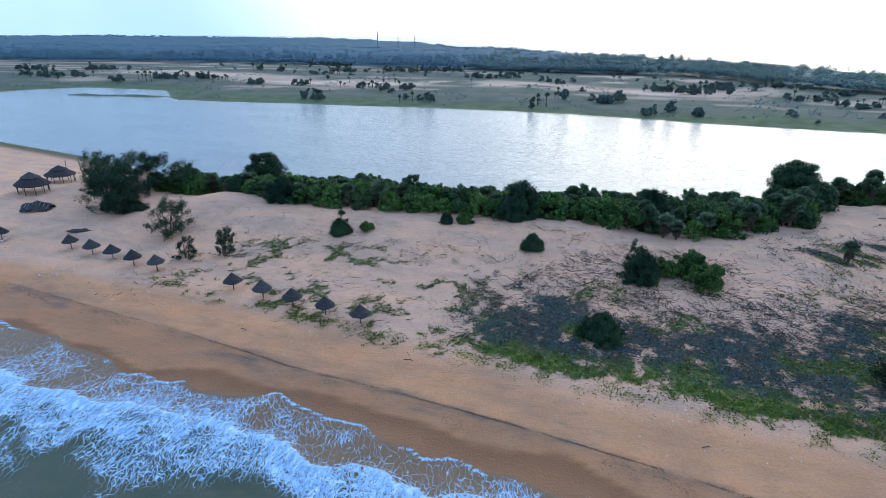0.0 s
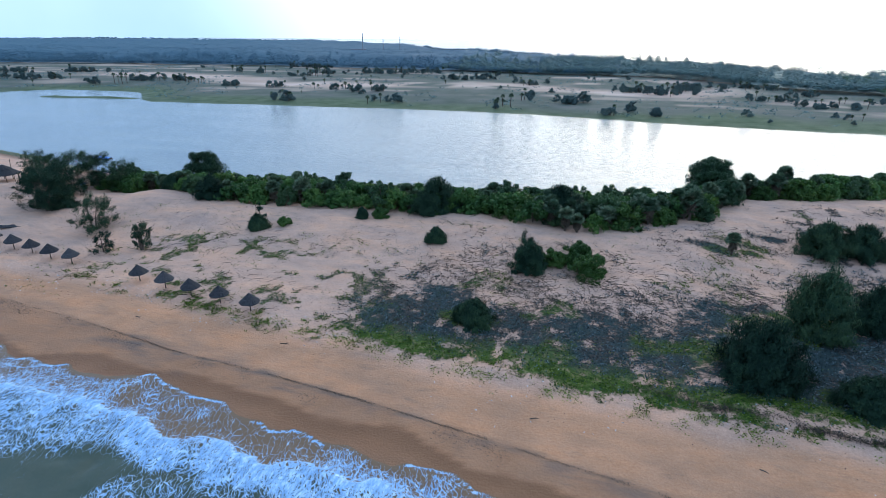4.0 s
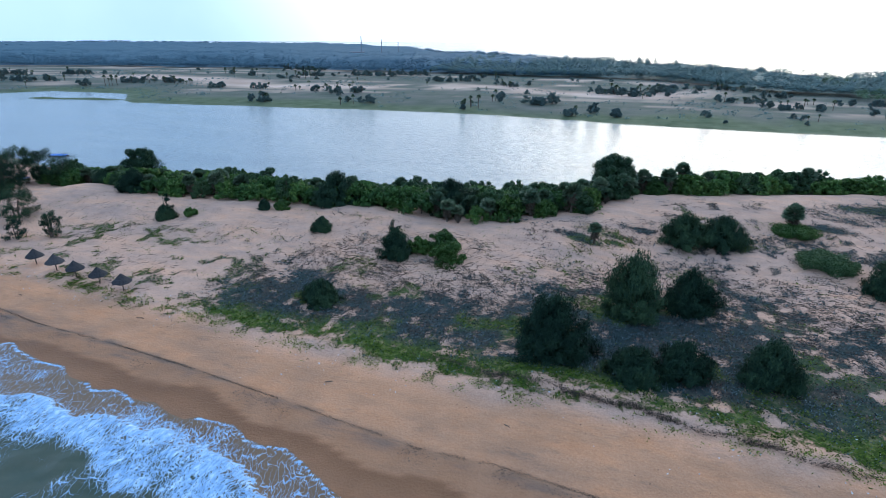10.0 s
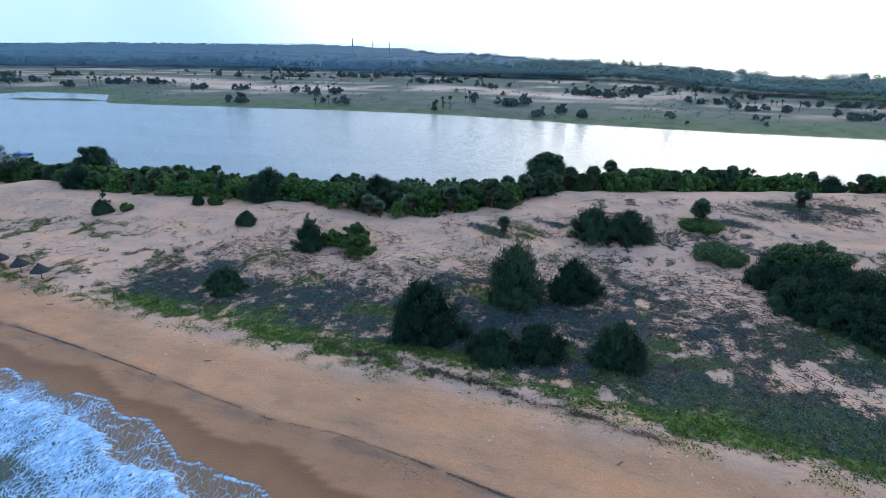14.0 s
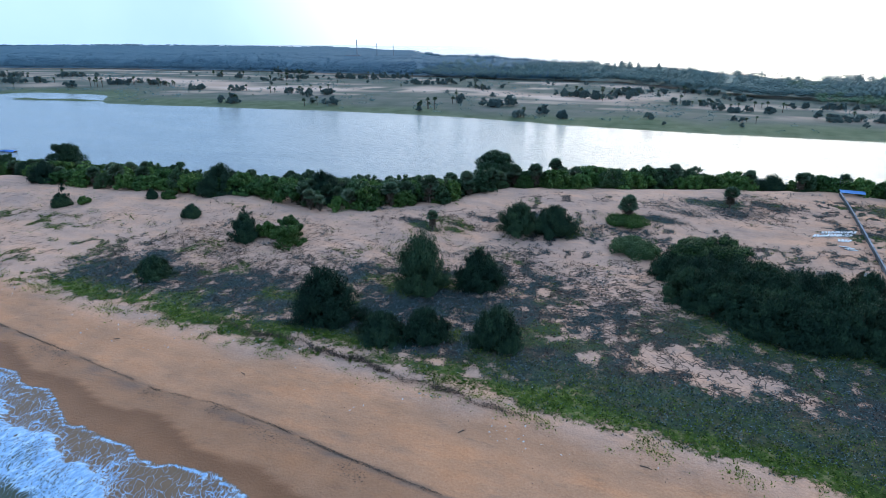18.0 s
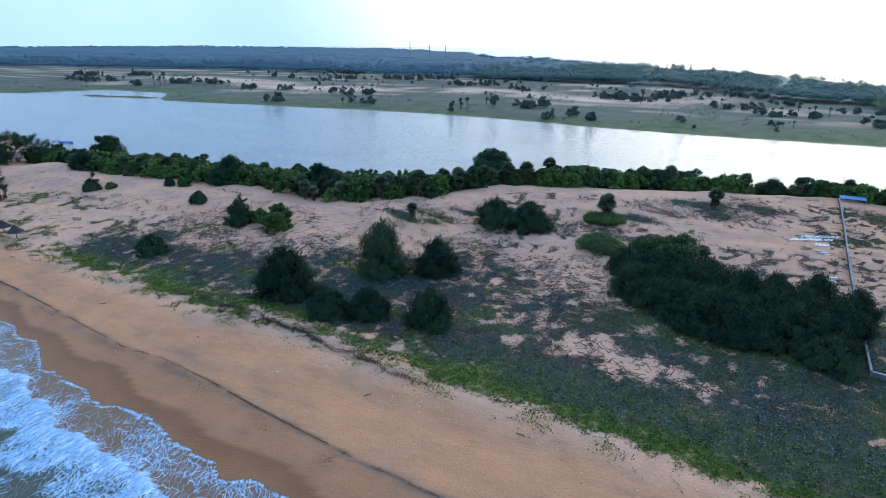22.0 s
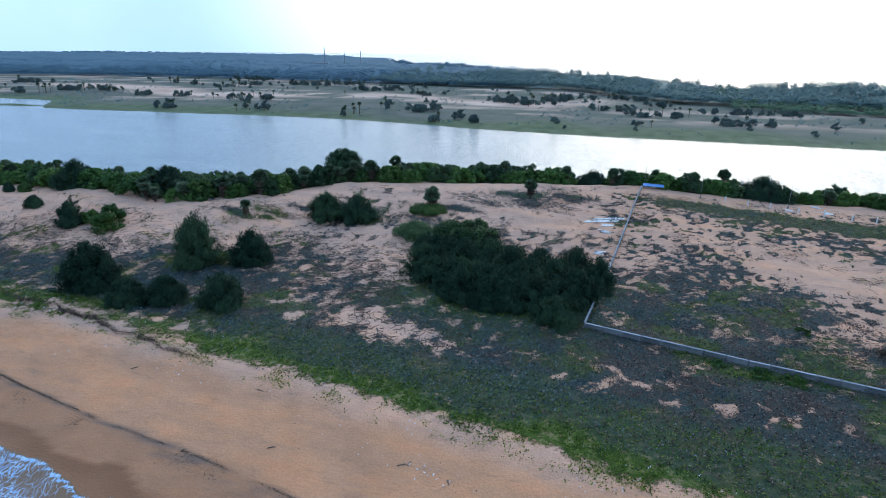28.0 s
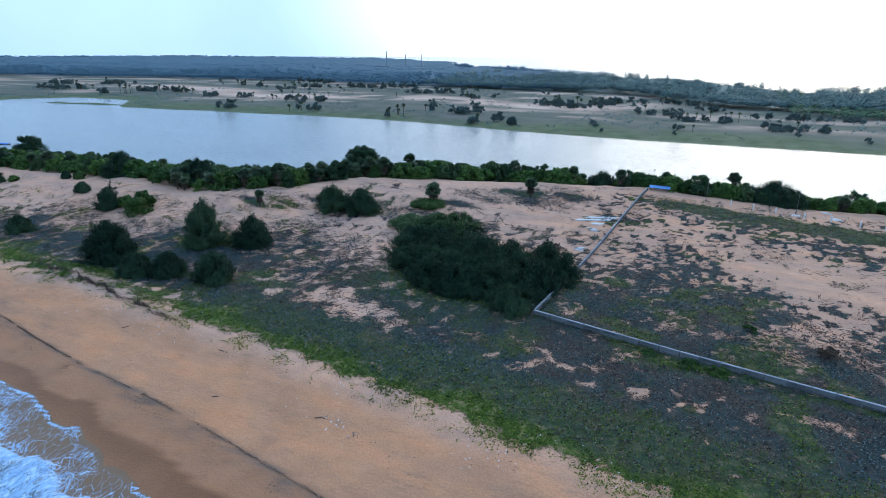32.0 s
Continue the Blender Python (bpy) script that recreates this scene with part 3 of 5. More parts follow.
# Haze over the far forest is put into this blue leaf colour.
HAZEGREEN = foliage("grey-green plantation leaves", (0.084, 0.156, 0.216), (0.100, 0.180, 0.242), (0.118, 0.204, 0.264), 0.1, 0.2, 0.3)
# Leaf colour paled and blued to carry the haze across the plain.
HAZEPLAINTREE = foliage("dark plain tree leaves", (0.100, 0.146, 0.150), (0.130, 0.184, 0.176), (0.168, 0.224, 0.196), 0.1, 0.25, 0.45)
# Distant haze painted into the leaves of woods and scrub.
HAZETREE = foliage("distant tree leaves", (0.116, 0.184, 0.190), (0.146, 0.220, 0.216), (0.180, 0.258, 0.240), 0.1, 0.2, 0.3)
# Young green with some of the distance's haze mixed into the colour.
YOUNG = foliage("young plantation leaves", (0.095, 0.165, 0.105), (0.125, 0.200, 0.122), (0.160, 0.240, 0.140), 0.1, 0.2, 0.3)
BARK = plain("bark", (0.05, 0.038, 0.03), (0.13, 0.10, 0.08), 4.0, 0.9, 0.6, (1, 1, 0.25))
TWIG = plain("dry stems", (0.045, 0.035, 0.028), (0.12, 0.09, 0.07), 6.0, 0.9, 0.3)
THATCH = plain("grey palm thatch", (0.018, 0.018, 0.022), (0.06, 0.058, 0.062), 5.0, 0.95, 0.8, (1, 1, 0.2))
POST = plain("weathered wood post", (0.06, 0.045, 0.035), (0.16, 0.12, 0.09), 5.0, 0.85, 0.5, (1, 1, 0.2))
CONCRETE = plain("weathered concrete", (0.06, 0.068, 0.075), (0.19, 0.20, 0.215), 1.3, 0.9, 0.4)
COPING = plain("pale worn coping", (0.16, 0.18, 0.21), (0.32, 0.355, 0.41), 1.1, 0.85, 0.3)
WHITE = plain("white painted concrete", (0.45, 0.47, 0.50), (0.72, 0.74, 0.77), 1.5, 0.75, 0.3)
BLUE = plain("blue sheet", (0.03, 0.10, 0.42), (0.10, 0.24, 0.62), 1.2, 0.5, 0.2)
PALEBLUE = plain("pale blue metal sheet", (0.07, 0.17, 0.42), (0.18, 0.32, 0.60), 0.8, 0.8, 0.2)
STEEL = plain("galvanised steel", (0.22, 0.23, 0.24), (0.38, 0.39, 0.40), 3.0, 0.5, 0.1, metal=0.6)
HAZEWALL = plain("grey concrete tower", (0.16, 0.19, 0.23), (0.24, 0.27, 0.31), 0.05, 0.9, 0.1)


# ---- mesh helpers ----
def mesh_from(name, verts, faces, mat, shade=False):
    me = bpy.data.meshes.new(name)
    verts = np.asarray(verts, np.float32).reshape(-1, 3)
    faces = np.asarray(faces, np.int32)
    k = faces.shape[1]
    me.vertices.add(len(verts))
    me.vertices.foreach_set("co", verts.ravel())
    me.loops.add(faces.size)
    me.loops.foreach_set("vertex_index", faces.ravel())
    me.polygons.add(len(faces))
    me.polygons.foreach_set("loop_start", np.arange(len(faces), dtype=np.int32) * k)
    me.polygons.foreach_set("loop_total", np.full(len(faces), k, np.int32))
    me.polygons.foreach_set("use_smooth", np.full(len(faces), shade))
    me.materials.append(mat)
    me.update(calc_edges=True)
    return me


def part(name, data, material, parent, label=""):
    """Links a bmesh or a mesh as one object under a thing or a part."""
    if isinstance(data, bmesh.types.BMesh):
        me = bpy.data.meshes.new(name)
        data.to_mesh(me)
        data.free()
        me.materials.append(material)
    else:
        me = data
    ob = new(name, me)
    ob.parent = parent
    return tagged(ob, label)


def thing(name, label, category, group="", kind=""):
    return tagged(new(name), label, category, group, kind)


def grid_sheet(name, xs, ys, zf, mat, attrs):
    X, Y = np.meshgrid(xs, ys)
    x, y = X.ravel(), Y.ravel()
    z = zf(x, y)
    nx, ny = len(xs), len(ys)
    i = (np.arange(ny - 1)[:, None] * nx + np.arange(nx - 1)[None, :]).ravel()
    me = mesh_from(name, np.stack([x, y, z], 1), np.stack([i, i + 1, i + nx + 1, i + nx], 1), mat, True)
    for key, f in attrs.items():
        a = me.attributes.new(key, "FLOAT", "POINT")
        a.data.foreach_set("value", np.asarray(f(x, y, z), np.float32))
    return new(name, me)


def stretch_axis(lo, hi, step, low_end, high_end, grow=1.07):
    mid = list(np.arange(lo, hi + step / 2, step))
    up, s = [], step
    while (up[-1] if up else hi) < high_end:
        s = min(s * grow, 60)
        up.append((up[-1] if up else mid[-1]) + s)
    dn, s = [], step
    while (dn[-1] if dn else lo) > low_end:
        s = min(s * grow, 60)
        dn.append((dn[-1] if dn else lo) - s)
    return np.array(dn[::-1] + mid + up)


# ---- ground, lake and sea ----
def drift_power(x):
    return np.interp(x, [-100, -50, -40, -27, -8, 0, 20, 30, 38, 42, 74, 80, 84, 88, 92, 96, 140], [0.2, 0.3, 0.45, 0.9, 0.9, 0.7, 0.7, 0.35, 0.5, 1.0, 1.0, 0.9, 0.15, 0.9, 1.0, 1.0, 0.6])


def drift_line(x, y, z):
    d = y - drift_y(x)
    a = 0.75 * np.exp(-((d + 0.15) / 0.4) ** 2) * drift_power(x)
    b = np.interp(x, [-20, 10], [0.75, 0.55]) * np.exp(-((d + 0.8) / np.interp(x, [-20, 10], [2.2, 0.9])) ** 2) * smooth(0.45, 0.7, fbm(x, y * 2.5, 5, 8, 4))
    c = 0.3 * np.exp(-((d - 2) / 2.0) ** 2) * smooth(0.5, 0.75, fbm(x, y * 2.5, 5, 12, 4))
    return np.clip(np.maximum.reduce([a, b, c]), 0, 1)


def wet_sand(x, y, z):
    edge = wet_y(x) + 0.5 * np.sin(x / 2.3 + 2) + 1.3 * (fbm(x, y, 4, 15, 2) - 0.5)
    lake_rim = smooth(0.14, 0.03, z) * (y > 100)
    damp = 0.42 * smooth(0.5, -0.5, y - drift_y(x) + 1.2 * (fbm(x, y, 4, 23, 3) - 0.5))
    return np.maximum.reduce([(0.78 + 0.22 * smooth(3, 0.5, edge - y)) * smooth(0.5, -0.3, y - edge) * (y < 90), damp * (y < 90), lake_rim])


def bare_far(x, y, z):
    n, m = fbm(x / 4.0, y, 16, 201, 4), fbm(x, y, 60, 207, 3)
    mid = np.interp(x, [-464, -330, -290, -190, -130, -60, 0, 60, 110], [431, 439, 419, 385, 417, 432, 408, 398, 440])
    band = smooth(34, 12, np.abs(y - mid) + 46 * (n - 0.5)) * smooth(-500, -440, x) * smooth(130, 70, x)
    back = 0.8 * smooth(0.52, 0.62, n) * smooth(0.42, 0.55, m) * smooth(150, 190, y - far_shore(x)) * smooth(420, 330, y - far_shore(x))
    loose = 0.55 * smooth(0.58, 0.68, n) * smooth(40, 70, y - far_shore(x)) * smooth(420, 330, y - far_shore(x))
    return np.clip(np.maximum.reduce([band * smooth(0.3, 0.45, m + 0.06), back, loose]), 0, 1)


gx = stretch_axis(-112, 178, 0.6, -3600, 3600, 1.06)
gy = stretch_axis(30, 160, 0.6, -500, 4600, 1.045)
ground = grid_sheet("ground", gx, gy, height, GROUND, {
    "cover": lambda x, y, z: cover(x, y) * (y < 200),
    "grass": lambda x, y, z: grassy(x, y),
    "wet": wet_sand,
    "drift": lambda x, y, z: drift_line(x, y, z) * (y < 80),
    "dune": lambda x, y, z: smooth(-5, 1, y - veg_edge(x) + 3 * (fbm(x, y, 6, 19, 3) - 0.5)) * (1 - 0.28 * smooth(85, 130, x + 20 * (fbm(x, y, 25, 29, 2) - 0.5))),
    "far": lambda x, y, z: (y > 205).astype(float),
    "bare": bare_far,
    "bank": lambda x, y, z: smooth(34, 8, y - far_shore(x) + 50 * (fbm(x, y, 40, 77, 3) - 0.5)),
})
tagged(ground, "sandy beach, dunes and plain with creeping plants", "ground", kind="structure")

lake = new("lake_water", mesh_from("lake_water", [(-3600, 84, -0.02), (3600, 84, -0.02), (3600, 4600, -0.02), (-3600, 4600, -0.02)], [(0, 1, 2, 3)], LAKE))
tagged(lake, "calm pale lagoon water between the dunes and the plain", "water", kind="structure")


def swell(x, y):
    d = bore_y(x) - y
    bend = 2.2 * np.sin(x / 13.0 + 0.4) + 1.1 * np.sin(x / 5.2)
    crest2 = d - 24 + bend
    h = 0.5 * smooth(-0.2, 0.7, d) * np.exp(-(np.maximum(d, 0) / 7.0) ** 2) + 0.6 * np.exp(-np.where(crest2 < 0, crest2 / 1.4, crest2 / 4.5) ** 2)
    return h, d, crest2


def sea_z(x, y):
    d = sea_front(x) - y
    h, _, _ = swell(x, y)
    floor_z = height(x, y)
    level = floor_z + np.minimum(np.maximum(0.0, floor_z + 0.035) - floor_z, 0.03 + 0.12 * d)
    level = np.where(d < -3, floor_z - 0.4, level)
    _, c1, c2 = swell(x, y)
    churn = 0.8 * smooth(-0.2, 0.5, c1) * smooth(11, 6, c1) + np.exp(-((c2 + 0.5) / 3.0) ** 2)
    rough = (fbm(x, y, 1.6, 61, 3) - 0.5) * (0.10 + 0.42 * churn) * smooth(0, 3, d)
    return level + h * smooth(0, 1.5, d) + rough


def sea_foam(x, y, z):
    d = sea_front(x) - y
    h, c1, c2 = swell(x, y)
    n = fbm(x, y, 5, 66, 3)
    rim = 1.0 * np.exp(-((d - 0.1) / 0.22) ** 2) * smooth(0.15, 0.4, vnoise(x, x * 0, 6, 90))
    thin = smooth(0, 0.6, d) * smooth(0.5, -0.3, c1)
    sheet = thin * (0.26 + 0.34 * smooth(0.38, 0.64, fbm(x, y, 5, 69, 3)) + 0.2 * smooth(-2.0, 0, c1)) * (0.85 + 0.15 * smooth(-66, -45, x))
    wide = np.interp(x, [-140, -55, -36, -27, -18, -10, -4, 8, 18, 30, 60, 85], [6, 6, 6, 5, 3, 3, 6, 7.5, 6, 5, 5, 5])
    front = smooth(-0.15, 0.2, c1) * smooth(2.5, -0.5, c1 - wide + 5 * (n - 0.5)) * (0.90 + 0.25 * smooth(2.2, 0, c1) - 0.22 * smooth(0.42, 0.66, fbm(x, y, 2.4, 97, 3)))
    trail = (0.52 * smooth(0.42, 0.66, fbm(x, y, 4.5, 68, 3)) + 0.05) * smooth(30, 8, c1) * smooth(0, 1, c1)
    brk2 = 1.0 * smooth(-4, -1.5, c2) * smooth(3.5, 0.5, c2) * smooth(0.3, 0.55, vnoise(x, x * 0, 23, 89))
    d2 = d - 1.8 - 1.2 * np.sin(x / 3.3 + 1) - 0.6 * np.sin(x / 1.3)
    lines = 0.6 * np.exp(-(d2 / 0.22) ** 2) * smooth(0.45, 0.6, vnoise(x, x * 0, 7, 93)) * thin
    return np.clip(np.maximum.reduce([rim, sheet, front, trail, brk2, lines]), 0, 1.2)


sx = stretch_axis(-112, 112, 0.4, -3600, 3600, 1.08)
sy = stretch_axis(12, 58, 0.34, -900, 58, 1.08)
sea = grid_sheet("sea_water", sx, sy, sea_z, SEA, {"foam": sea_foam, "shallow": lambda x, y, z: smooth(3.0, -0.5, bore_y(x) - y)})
tagged(sea, "foaming sea water running up the beach", "water", kind="structure")


# ---- plants ----
RNG = np.random.default_rng(5)


def leaves(name, centres, normals, length, width, mat, rng, droop=0.0, axis=None, blade=False):
    """One mesh of many leaves at their centres, facing their normals: folded pairs of faces, or single pointed blades."""
    c, n = np.asarray(centres, float), np.asarray(normals, float)
    k = len(c)
    n = n / np.maximum(np.linalg.norm(n, axis=1, keepdims=True), 1e-6)
    r = rng.normal(size=(k, 3)) if axis is None else axis
    r[:, 2] -= droop
    a = r - n * np.sum(r * n, 1, keepdims=True)
    a /= np.maximum(np.linalg.norm(a, axis=1, keepdims=True), 1e-6)
    b = np.cross(n, a)
    L = (np.asarray(length) * rng.uniform(0.6, 1.35, k))[:, None] / 2
    W = (np.asarray(width) * rng.uniform(0.7, 1.3, k))[:, None] / 2
    if blade:
        v = np.stack([c - a * L + b * W, c - a * L - b * W, c + a * L], 1).reshape(-1, 3)
        return mesh_from(name, v, np.arange(k * 3).reshape(-1, 3), mat)
    lift = n * (L * rng.uniform(0.1, 0.5, k)[:, None])
    v = np.stack([c - a * L - lift * 0.6, c + b * W, c + a * L - lift, c - b * W], 1).reshape(-1, 3)
    i = np.arange(k)[:, None] * 4
    f = np.concatenate([i + [0, 1, 3], i + [1, 2, 3]], 0)
    return mesh_from(name, v, f, mat)


def lobes(count, radius, height_, rng, base=0.12, taper=0.55, spread=1.0):
    """Centres and radii of the leaf masses of a crown."""
    z = rng.uniform(base, 0.92, count) ** 0.9
    prof = np.sqrt(np.clip(1 - ((z - 0.30) / 0.72) ** 2, 0.04, 1)) * (1 - taper * np.clip(z - 0.3, 0, 1))
    ang = rng.uniform(0, 2 * np.pi, count)
    rad = radius * prof * np.sqrt(rng.uniform(0.05, 1, count)) * spread
    c = np.stack([rad * np.cos(ang), rad * np.sin(ang), z * height_], 1)
    s = radius * rng.uniform(0.22, 0.42, count) * (1 - 0.45 * z)
    return c, s


def crown_points(c, s, per, rng, flat=0.85):
    k = len(c)
    which = np.repeat(np.arange(k), per)
    d = rng.normal(size=(len(which), 3))
    d /= np.linalg.norm(d, axis=1, keepdims=True)
    d[:, 2] *= flat
    r = s[which][:, None] * rng.uniform(0.55, 1.12, (len(which), 1))
    p = c[which] + d * r
    return p, d + rng.normal(size=d.shape) * 0.45


def stem(bm, a, b, ra, rb, sides=5):
    a, b = Vector(a), Vector(b)
    q = (b - a).to_track_quat("Z", "Y").to_matrix()
    rings = []
    for p, r in ((a, ra), (b, rb)):
        rings.append([bm.verts.new(p + q @ Vector((r * math.cos(2 * math.pi * k / sides), r * math.sin(2 * math.pi * k / sides), 0))) for k in range(sides)])
    for k in range(sides):
        bm.faces.new((rings[0][k], rings[0][(k + 1) % sides], rings[1][(k + 1) % sides], rings[1][k]))
    bm.faces.new(rings[0][::-1])
    bm.faces.new(rings[1])


def limbs(c, height_, rng, r0=0.16, lean=0.1):
    """A tapered trunk with limbs out to the crown's leaf masses."""
    bm = bmesh.new()
    top = Vector((rng.normal() * lean * height_, rng.normal() * lean * height_, height_ * 0.85))
    pts = [Vector((0, 0, -0.4))] + [top * k + Vector((rng.normal(), rng.normal(), 0)) * 0.03 * height_ for k in (0.3, 0.6, 1.0)]
    for k in range(3):
        stem(bm, pts[k], pts[k + 1], r0 * (1 - 0.3 * k), r0 * (0.68 - 0.28 * k), 6)
    for q in c[:: max(1, len(c) // 14)]:
        t = min(0.9, max(0.08, q[2] / height_ * 0.6))
        stem(bm, top * t, q, r0 * 0.4 * (1 - 0.6 * t), r0 * 0.1, 4)
    return bm


def make_tree(name, radius, height_, mat, rng, label, category="tree", count=30, per=60, leaf=(0.5, 0.12), base=0.1, taper=0.5, group="", trunk=0.16, droop=0.0, blade=False, cap=None):
    t = thing(name, label, category, group)
    c, s = lobes(count, radius, height_, rng, base, taper)
    part("trunk", limbs(c, height_, rng, trunk), BARK, t)
    p, n = crown_points(c, s, per, rng)
    p[:, 2] = np.maximum(p[:, 2], 0.02)
    part("crown", leaves("crown", p, n, leaf[0], leaf[1], mat, rng, droop, None, blade), mat, t)
    # Brighter leaves laid over the upper crown stand for its sunlit top.
    if cap:
        up = (p[:, 2] > 0.62 * height_) & (rng.uniform(0, 1, len(p)) < 0.6)
        q = p[up] + np.array([0, 0, 0.18])
        part("creeper_top", leaves("creeper_top", q, n[up] + np.array([0, 0, 0.8]), leaf[0], leaf[1] * 1.4, cap, rng), cap, t, "bright green leaves put on as the crown's sunlit top")
    return t


def make_casuarina(name, radius, height_, rng, label, category, group="", plumes=70, per=80, low=0.03, trunk=0.12):
    """Feathery plumes that rise from the stem out to an uneven dome."""
    t = thing(name, label, category, group)
    u = low + (1 - low) * rng.uniform(0, 1, plumes) ** 1.15
    env = np.clip(1 - u ** 2.05, 0, 1) ** 0.72
    an = rng.uniform(0, 2 * np.pi, plumes)
    far_r = radius * env * rng.uniform(0.72, 1.12, plumes) * (1 + 0.16 * np.sin(3 * an + rng.uniform(0, 6)))
    end = np.stack([far_r * np.cos(an), far_r * np.sin(an), u * height_ * rng.uniform(0.9, 1.08, plumes)], 1)
    start = np.stack([end[:, 0] * 0.25, end[:, 1] * 0.25, end[:, 2] * 0.35], 1)
    w = np.repeat(np.arange(plumes), int(per * 2.0))
    k = (0.25 + 0.8 * rng.uniform(0, 1, len(w)) ** 0.7)[:, None]
    p = start[w] * (1 - k) + end[w] * k
    p[:, 2] += 0.10 * height_ * (k[:, 0] - 0.3) ** 2
    p += rng.normal(size=p.shape) * (0.13 + 0.055 * radius) * (1.2 - 0.4 * k)
    p[:, 2] = np.maximum(p[:, 2], 0.03)
    axis = (end - start)[w]
    axis = axis / np.maximum(np.linalg.norm(axis, axis=1, keepdims=True), 1e-6) + rng.normal(size=p.shape) * 0.4
    axis[:, 2] += 0.7
    nrm = np.stack([p[:, 0], p[:, 1], np.full(len(p), 0.35 * radius)], 1) / radius + rng.normal(size=p.shape) * 0.35
    part("trunk", limbs(end[:16] * 0.8, height_, rng, trunk), BARK, t)
    size = 0.40 + 0.02 * radius
    part("crown", leaves("crown", p, nrm, size, 0.13, CASUARINA, rng, 0.0, axis, True), CASUARINA, t)
    return t


def make_open_casuarina(radius, height_, tufts_, rng, label, group, stems_=2, wind=0.35):
    """Several crooked stems that carry flat, wind-combed tufts of needles with gaps between them."""
    t = thing("casuarina_tree", label, "tree", group)
    tufts_ = int(tufts_ * 1.8)
    u = np.sort(rng.uniform(0.10, 1.0, tufts_))
    an = rng.uniform(0, 2 * np.pi, tufts_)
    out = radius * np.sqrt(np.clip(1 - ((u - 0.45) / 0.62) ** 2, 0.06, 1)) * np.sqrt(rng.uniform(0.08, 1, tufts_))
    c = np.stack([out * np.cos(an) + wind * radius * u * 0.5, out * np.sin(an), u * height_ * 0.92], 1)
    bm = bmesh.new()
    tops = []
    for k in range(stems_):
        a = 2 * math.pi * k / stems_ + rng.uniform(-0.4, 0.4)
        foot = Vector((0.25 * math.cos(a), 0.25 * math.sin(a), -0.4))
        knee = Vector((radius * 0.16 * math.cos(a), radius * 0.16 * math.sin(a), height_ * 0.36))
        head = Vector((radius * 0.30 * math.cos(a) + wind * radius * 0.4, radius * 0.30 * math.sin(a), height_ * rng.uniform(0.72, 0.92)))
        stem(bm, foot, knee, 0.13, 0.10, 6)
        stem(bm, knee, head, 0.10, 0.035, 6)
        tops.append((knee, head))
    part("trunk", bm, BARK, t)
    for k, q in enumerate(c[::2]):
        knee, head = tops[k % stems_]
        f = min(0.95, max(0.0, (q[2] / height_ - 0.36) / 0.5))
        bm = bmesh.new()
        stem(bm, knee.lerp(head, f * 0.8), q, 0.05, 0.015, 4)
        part("limb", bm, BARK, t)
    per = 130 if radius > 3 else 80
    w = np.repeat(np.arange(tufts_), per)
    size = np.maximum(rng.uniform(0.16, 0.36, tufts_) * radius, 0.62)
    way = np.stack([c[:, 0] / radius + wind * 1.2, c[:, 1] / radius, np.full(tufts_, 0.55)], 1) + rng.normal(size=(tufts_, 3)) * 0.35
    way /= np.linalg.norm(way, axis=1, keepdims=True)
    k = rng.uniform(-0.7, 1.0, (len(w), 1))
    p = c[w] + way[w] * size[w][:, None] * k + rng.normal(size=(len(w), 3)) * (size[w][:, None] * 0.34 * (1.15 - 0.6 * np.abs(k)))
    p[:, 2] = np.maximum(p[:, 2], 0.05)
    axis = way[w] + rng.normal(size=p.shape) * 0.4
    nrm = rng.normal(size=p.shape) * 0.5 + np.array([0, 0, 0.5])
    part("crown", leaves("crown", p, nrm, 0.50, 0.12, CASUARINA, rng, 0.0, axis, True), CASUARINA, t)
    return t


def make_palm(name, radius, height_, rng, label, group="", trunk=True, fans=46, dry=0.35, category="palm"):
    """A fan palm: a short thick trunk, a round head of stiff fans and a skirt of dry ones."""
    t = thing(name, label, category, group)
    bm = bmesh.new()
    hub = height_ - radius * 0.9
    stem(bm, (0, 0, -0.4), (0.1, 0, hub * 0.55), 0.24, 0.19, 7)
    stem(bm, (0.1, 0, hub * 0.55), (0, 0, hub), 0.2, 0.26, 7)
    part("trunk", bm, BARK, t)
    for key, m, count, lo, hi in (("crown", PALM, int(fans * 1.5), -0.35, 1.0), ("dry_skirt", DEADPALM, int(fans * dry), -0.95, -0.3)):
        V, F = [], []
        if count == 0:
            continue
        for _ in range(count):
            z = rng.uniform(lo, hi)
            an = rng.uniform(0, 2 * np.pi)
            d = Vector((math.cos(an) * math.sqrt(max(0.02, 1 - z * z)), math.sin(an) * math.sqrt(max(0.02, 1 - z * z)), z)).normalized()
            side = d.cross(Vector((0, 0, 1)))
            side = side.normalized() if side.length > 0.05 else Vector((1, 0, 0))
            up = side.cross(d).normalized()
            side = (side + up * rng.normal() * 0.5).normalized()
            up = d.cross(side)
            if key == "dry_skirt":
                d = Vector((math.cos(an), math.sin(an), rng.uniform(-0.9, -0.1))).normalized()
                side, up = Vector((-math.sin(an), math.cos(an), 0)), Vector((0, 0, 1))
            hubp, reach = Vector((0, 0, hub)) + d * radius * rng.uniform(0.25, 0.52), radius * rng.uniform(0.40, 0.55)
            if key == "dry_skirt":
                hubp = Vector((0, 0, hub * rng.uniform(0.4, 1.0))) + d * 0.2
            blades = 7
            for b in range(blades):
                th = (b / (blades - 1) - 0.5) * 2.6
                w = d * math.cos(th) + side * math.sin(th)
                tip = hubp + w * reach * (0.75 + 0.25 * math.cos(th)) - Vector((0, 0, 0.12 * reach)) + up * 0.1 * reach * rng.normal()
